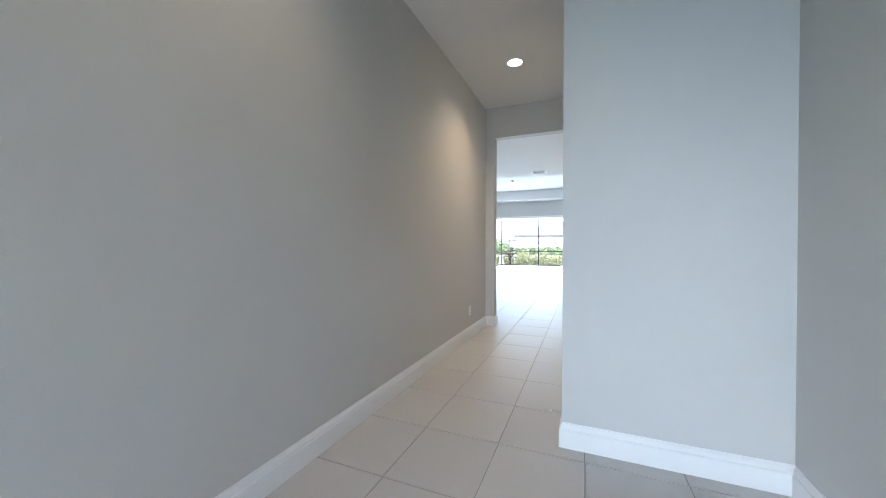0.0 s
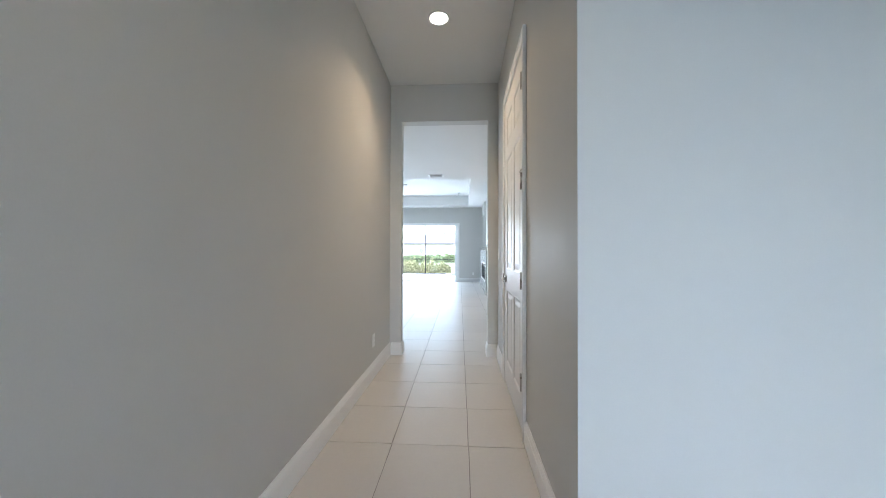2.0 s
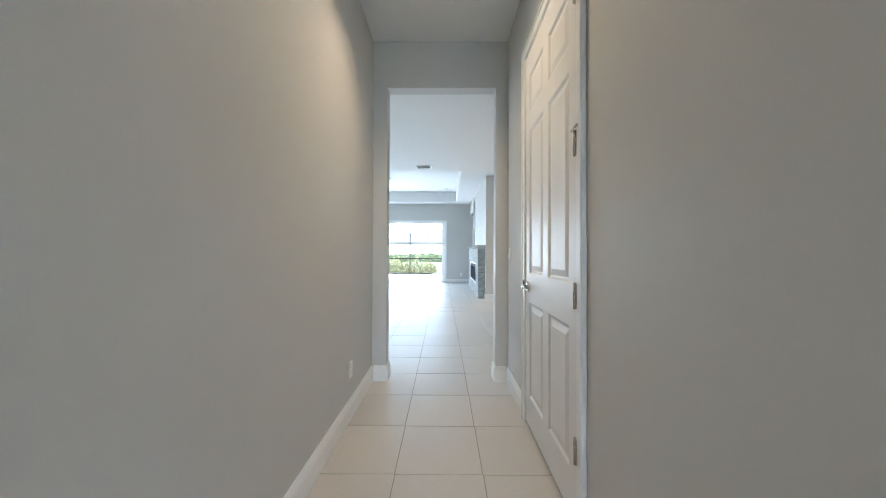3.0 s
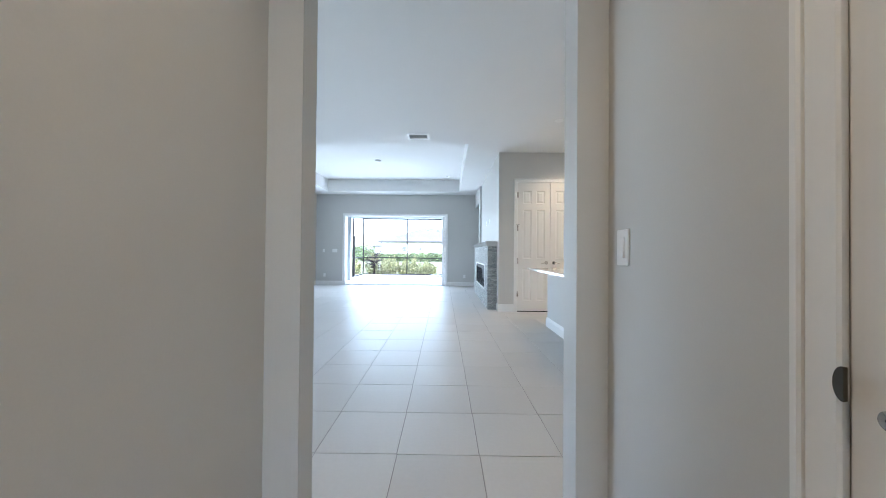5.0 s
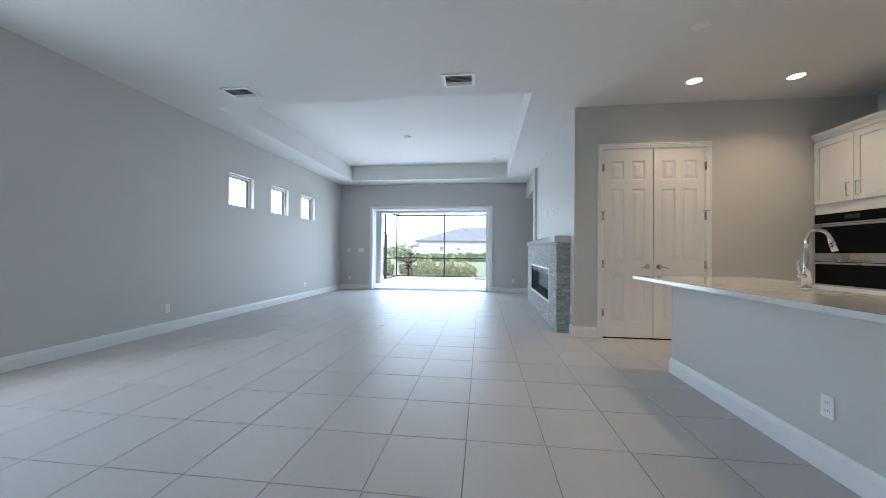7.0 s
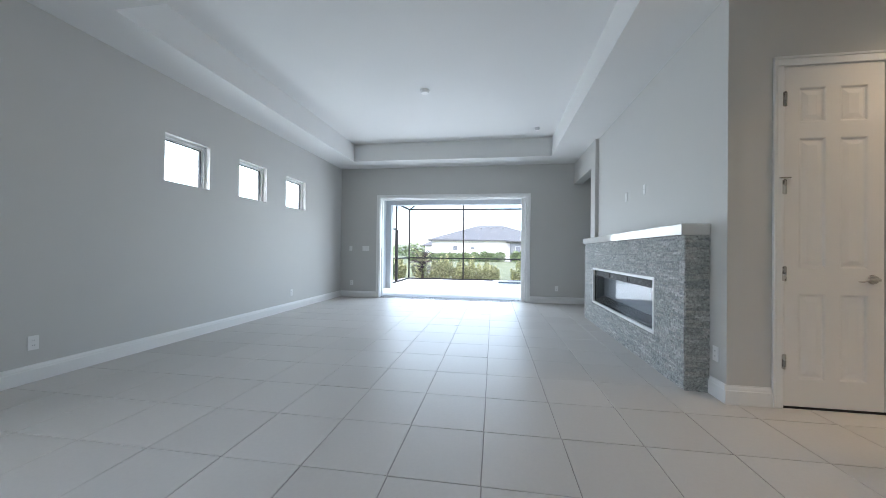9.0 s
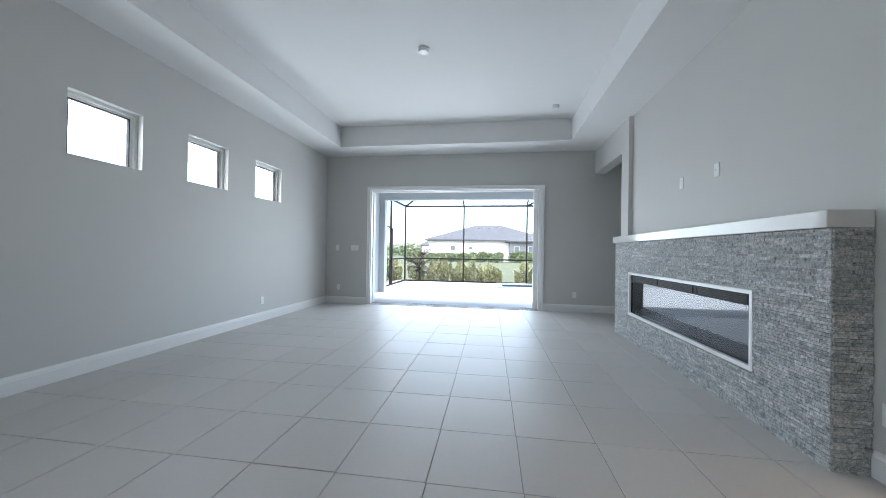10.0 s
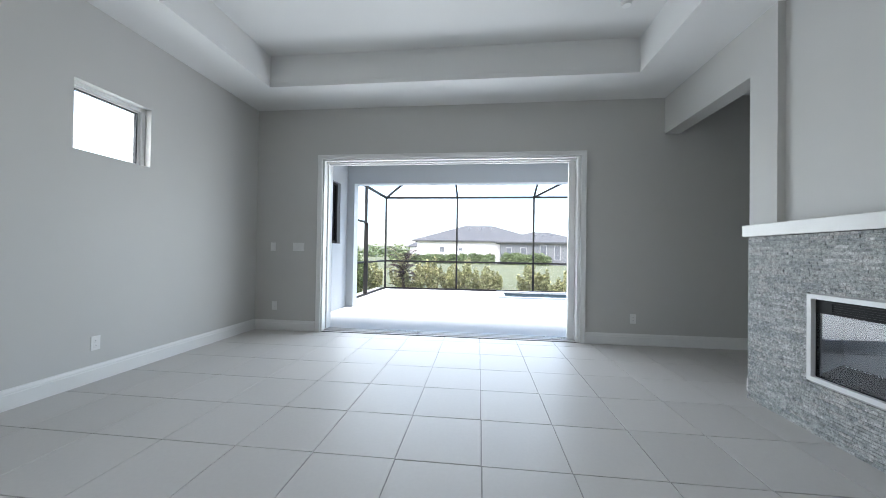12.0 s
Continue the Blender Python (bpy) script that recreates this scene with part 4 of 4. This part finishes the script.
def shrub(name, at_xy, r, h, seed, mat, label, leaf=0.05, count=1900):
    rng = random.Random(seed)
    e = empty(name, (*at_xy, -0.27), label, "shrub", "garden shrubs")
    bm = bmesh.new()
    shoots = []
    for k in range(15):
        a, rr = rng.uniform(0, 6.3), r * rng.uniform(0.1, 1.0)
        tip = Vector((rr * math.cos(a), rr * math.sin(a), h * rng.uniform(0.5, 1.12) * (1 - 0.3 * (rr / r) ** 2)))
        mid = Vector((tip.x * 0.75, tip.y * 0.75, tip.z * 0.45))
        tube([(0.04 * math.cos(a), 0.04 * math.sin(a), 0), mid, tip], [0.012, 0.007, 0.003], 5, bm)
        shoots.append((mid, tip))
    part("stems", bm, BARK, e)
    bm = bmesh.new()
    for mid, tip in shoots:
        for q in (0.0, 0.3, 0.6, 0.85, 1.05):
            c = mid.lerp(tip, q)
            w = 0.115 * (1.25 - 0.75 * q)
            leaf_cloud(bm, rng, c, (w, w, h * 0.10), count // 75, leaf * (1.15 - 0.35 * q), 2.2)
        leaf_cloud(bm, rng, mid * 0.6, (0.15, 0.15, h * 0.16), count // 50, leaf)
    part("crown", bm, mat, e)


for i, (x, h) in enumerate(((-5.5, 1.0), (-4.55, 0.95), (-3.95, 0.92), (-3.45, 1.02), (-2.95, 0.88), (-2.35, 1.05), (-1.8, 0.9), (-1.45, 0.75), (-0.28, 0.98), (0.15, 0.8), (1.05, 1.15))):
    shrub("shrub", (x, 22.35 + 0.22 * math.sin(i * 2.1)), 0.42, h, 30 + i, LEAF, "yellow-green leafy garden shrub behind the screen")
for i, y in enumerate((18.6, 19.3, 20.0, 20.7, 21.4)):
    shrub("shrub", (-5.75 + 0.1 * math.sin(i * 3), y), 0.45, 1.25, 60 + i, LEAFG, "green leafy shrub outside the screen")

palm = empty("palm", (-4.45, 22.2, -0.27), "small bronze-leaved palm behind the screen", "palm")
part("trunk", tube([(0, 0, 0), (0.03, 0, 0.5), (0.02, 0.02, 0.95)], [0.06, 0.05, 0.035], 10), BARK, palm)
rng = random.Random(9)
for k in range(38):
    a, ln, q = k * 2.4, rng.uniform(0.55, 0.95), (k % 13) / 12
    root = Vector((0.02, 0.01, 0.42 + 0.55 * q))
    rise = rng.uniform(0.45, 0.75) + 0.45 * q
    bm = bmesh.new()
    pts = [root + Vector((ln * s * math.cos(a) * 0.8, ln * s * math.sin(a) * 0.8, rise * s - 0.8 * s * s * ln)) for s in [j / 9 for j in range(10)]]
    tube(pts, [0.008 - 0.0006 * j for j in range(10)], 4, bm)
    for j in range(1, 10):
        d = (pts[j] - pts[j - 1]).normalized()
        side = d.cross(Vector((0, 0, 1))).normalized()
        for sgn in (-1, 1):
            for off in (0, 0.5):
                o = pts[j - 1].lerp(pts[j], off)
                t = o + (side * sgn + d * 0.9 - Vector((0, 0, 0.35))).normalized() * 0.2
                bm.faces.new([bm.verts.new(o - d * 0.013), bm.verts.new(o + d * 0.013), bm.verts.new(t)])
    part("frond", bm, LEAFD if k % 4 else LEAF, palm)


def hedge(x0, x1, y, h, seed, mat=None):
    rng = random.Random(seed)
    bm = bmesh.new()
    x = x0
    while x < x1:
        hh = h * rng.uniform(0.8, 1.1)
        leaf_cloud(bm, rng, (x, y + rng.uniform(-0.3, 0.3), -0.27 + hh * 0.5), (0.75, 0.6, hh * 0.55), 330, 0.2)
        x += 0.7
    single("hedge", bm, mat or LEAFG, "clipped green hedge in front of the neighbouring house", "hedge", "far hedges", "stuff")


hedge(-13.5, -0.3, 56, 1.3, 5)
hedge(1.2, 6.2, 56, 1.4, 6)


def gable_house(name, x0, x1, y0, y1, eave, ridge, wallmat, label, wins, overhang=0.6):
    e = empty(name, ((x0 + x1) / 2, (y0 + y1) / 2, -0.27), label, "house", "neighbouring houses")
    off = ((x0 + x1) / 2, (y0 + y1) / 2, -0.27)
    part("wall", at(slab_with_holes("z", -0.27, eave, x0, x1, y0, y1, [(x0 + 0.3, x1 - 0.3, y0 + 0.3, y1 - 0.3)]), off), wallmat, e)
    bm = bmesh.new()
    a0, a1, b0, b1, o = x0 - overhang, x1 + overhang, y0 - overhang, y1 + overhang, (y1 - y0) / 2 + overhang
    o = min(o, (a1 - a0) / 2 - 0.8)
    low = [bm.verts.new(p) for p in ((a0, b0, eave), (a1, b0, eave), (a1, b1, eave), (a0, b1, eave))]
    fas = [bm.verts.new((v.co.x, v.co.y, eave + 0.18)) for v in low]
    r0, r1 = bm.verts.new((a0 + o, (b0 + b1) / 2, ridge)), bm.verts.new((a1 - o, (b0 + b1) / 2, ridge))
    bm.faces.new(low[::-1])
    for k in range(4):
        bm.faces.new((low[k], low[(k + 1) % 4], fas[(k + 1) % 4], fas[k]))
    bm.faces.new((fas[0], fas[1], r1, r0)); bm.faces.new((fas[1], fas[2], r1)); bm.faces.new((fas[2], fas[3], r0, r1)); bm.faces.new((fas[3], fas[0], r0))
    rf = part("roof", at(bm, off), ROOF, e, "grey shingle hip roof")
    for k in range(3):
        vx = x0 + (x1 - x0) * (0.4 + 0.1 * k)
        part("roof_vent", at(box(vx, vx + 0.5, (y0 + y1) / 2 - 2.0, (y0 + y1) / 2 - 1.5, ridge - 0.75, ridge - 0.45, 0.02), off), HOUSEG, rf)
    for wx, wz, ww, wh in wins:
        w = part("window", at(slab_with_holes("y", y0 - 0.06, y0 - 0.001, wx, wx + ww, wz, wz + wh, [(wx + 0.08, wx + ww - 0.08, wz + 0.08, wz + wh - 0.08)]), off), TRIM if wallmat is HOUSEW else MORTAR, e)
        part("pane", at(box(wx + 0.08, wx + ww - 0.08, y0 - 0.03, y0 - 0.002, wz + 0.08, wz + wh - 0.08), off), FARPANE, w)
    return e


gable_house("house", -11.2, 6.2, 60, 73, 2.75, 5.5, HOUSEW, "single-storey cream house with grey hip roof", [(-8.0, 1.2, 0.8, 0.9), (-5.3, 1.4, 0.7, 0.5)])
gable_house("house", 0.6, 11.8, 57.6, 59.5 + 7, 2.55, 4.3, HOUSEG, "single-storey grey house wing with screened porch", [(1.2, 0.9, 0.8, 1.1), (3.1, 0.9, 0.8, 1.1), (5.6, 0.4, 0.9, 1.9), (7.4, 0.4, 0.9, 1.9), (9.2, 0.4, 0.9, 1.9)])
gable_house("house", -20.5, -13.2, 99, 107, 2.6, 5.0, HOUSEW, "distant single-storey white house with grey roof", [(-18.5, 0.9, 1.0, 1.1), (-15.8, 0.9, 1.0, 1.1)])
rng = random.Random(12)
bm = bmesh.new()
for k in range(46):
    x = -75 + k * 1.5
    leaf_cloud(bm, rng, (x, 110 + rng.uniform(-4, 4), 1.2), (2.2, 2.0, rng.uniform(1.4, 2.4)), 90, 0.5)
single("distant_trees", bm, LEAFG, "distant low line of green trees", "trees", kind="stuff")

# ---- stacked stone pieces ----
bm = box(-0.5, 0.5, -0.5, 0.5, -0.5, 0.5)
STONE_MESH = mesh_of("stone", bm, STONE)
rest = bmesh.new()
rng = random.Random(21)
ROWS_N = 64
RH = ZT / ROWS_N
pieces = []
for r in range(ROWS_N):
    z0, z1 = r * RH, (r + 1) * RH
    y = Y0 - rng.random() * 0.12
    while y < Y1:
        ln = rng.choice((0.025, 0.04, 0.055, 0.075, 0.10, 0.14)) * rng.uniform(0.85, 1.15)
        a, b = max(y, Y0), min(y + ln, Y1)
        y += ln
        segs = [(a, b)]
        if z1 > FZ0 + 0.002 and z0 < FZ1 - 0.002:
            segs = [(s, e) for s, e in ((a, min(b, FY0)), (max(a, FY1), b)) if e - s > 0.004]
        for s, e in segs:
            if e - s > 0.004:
                pieces.append((s, e, z0, z1, 0.009 + 0.0045 * rng.random()))
single_count = 0
for s, e, z0, z1, out in pieces:
    c = Vector((X0 + 0.004 - (out + 0.004) / 2, (s + e) / 2, (z0 + z1) / 2))
    dims = (out + 0.012, e - s - 0.0016, RH - 0.0022)
    if s < 12.25 and single_count < 300 and z0 > 0.2:
        ob = new("stone", STONE_MESH)
        ob.parent = fp
        ob.matrix_basis = FPM @ Matrix.Translation(c) @ Matrix.Diagonal((*dims, 1))
        single_count += 1
    else:
        box(c.x - dims[0] / 2, c.x + dims[0] / 2, c.y - dims[1] / 2, c.y + dims[1] / 2, c.z - dims[2] / 2, c.z + dims[2] / 2, 0, rest)
for face_y, sgn in ((Y0, -1), (Y1, 1)):
    for r in range(ROWS_N):
        z0 = r * RH
        x = X0 - 0.008
        while x < X1 - 0.002:
            ln = rng.uniform(0.05, 0.14)
            b = min(x + ln, X1 - 0.001)
            out = 0.003 + 0.011 * rng.random()
            ya, yb = sorted((face_y - sgn * 0.012, face_y + sgn * out))
            box(x, b - 0.0016, ya, yb, z0 + 0.0008, z0 + RH - 0.0008, 0, rest)
            x = b
tagged(fpart("stone_rest", rest, STONE2), kind="stuff")

# ---- floor and tiles ----
floor = single("floor", box(-5.2, 4.02, -2.72, 15.6, -0.2, -0.004), GROUT, "pale grey porcelain tile floor with grey grout", "floor", kind="structure")
TX, TY, OX, OY, SKEW = 0.4525, 0.4976, -0.357, 3.685, -0.012
GAP = 0.0048
jit = random.Random(3)
bm = bmesh.new()
lo = [bm.verts.new((sx * (TX - GAP) / 2, sy * (TY - GAP) / 2, -0.008)) for sx, sy in ((-1, -1), (1, -1), (1, 1), (-1, 1))]
md = [bm.verts.new((v.co.x, v.co.y, -0.0012)) for v in lo]
hi = [bm.verts.new((v.co.x * 0.9945, v.co.y * 0.9945, 0.0)) for v in lo]
for a, b in ((lo, md), (md, hi)):
    for k in range(4):
        bm.faces.new((a[k], a[(k + 1) % 4], b[(k + 1) % 4], b[k]))
bm.faces.new(hi)
TILE_MESH = mesh_of("tile", bm, TILE)
verts, faces = [], []
n_single = 0
for j in range(-13, 24):
    for i in range(-11, 11):
        y = OY + (j + 0.5) * TY
        x = OX + (i + 0.5) * TX + SKEW * (y - 4.2)
        if not (-5.4 < x < 4.1 and -2.9 < y < 15.5) or (y < 4.6 and not (-1.5 < x < 1.3)):
            continue
        m = Matrix.Translation((x, y, 0)) @ Matrix(((1, SKEW, 0, 0), (0, 1, 0, 0), (0, 0, 1, 0), (0, 0, 0, 1)))
        if -3.2 < x < 1.05 and y > 1.0 and n_single < 300:
            ob = new("tile", TILE_MESH)
            ob.parent = floor
            ob.matrix_basis = Matrix.Translation((x, y, 0)) @ Euler((jit.gauss(0, 0.0016), jit.gauss(0, 0.0016), -SKEW * 0.5)).to_matrix().to_4x4()
            n_single += 1
        else:
            k = len(verts)
            verts += [tuple(m @ v.co) for v in TILE_MESH.vertices]
            faces += [tuple(k + q for q in p.vertices) for p in TILE_MESH.polygons]
me = bpy.data.meshes.new("tile_rest")
me.from_pydata(verts, [], faces)
me.materials.append(TILE2)
tr = tagged(new("tile_rest", me), kind="stuff")
tr.parent = floor
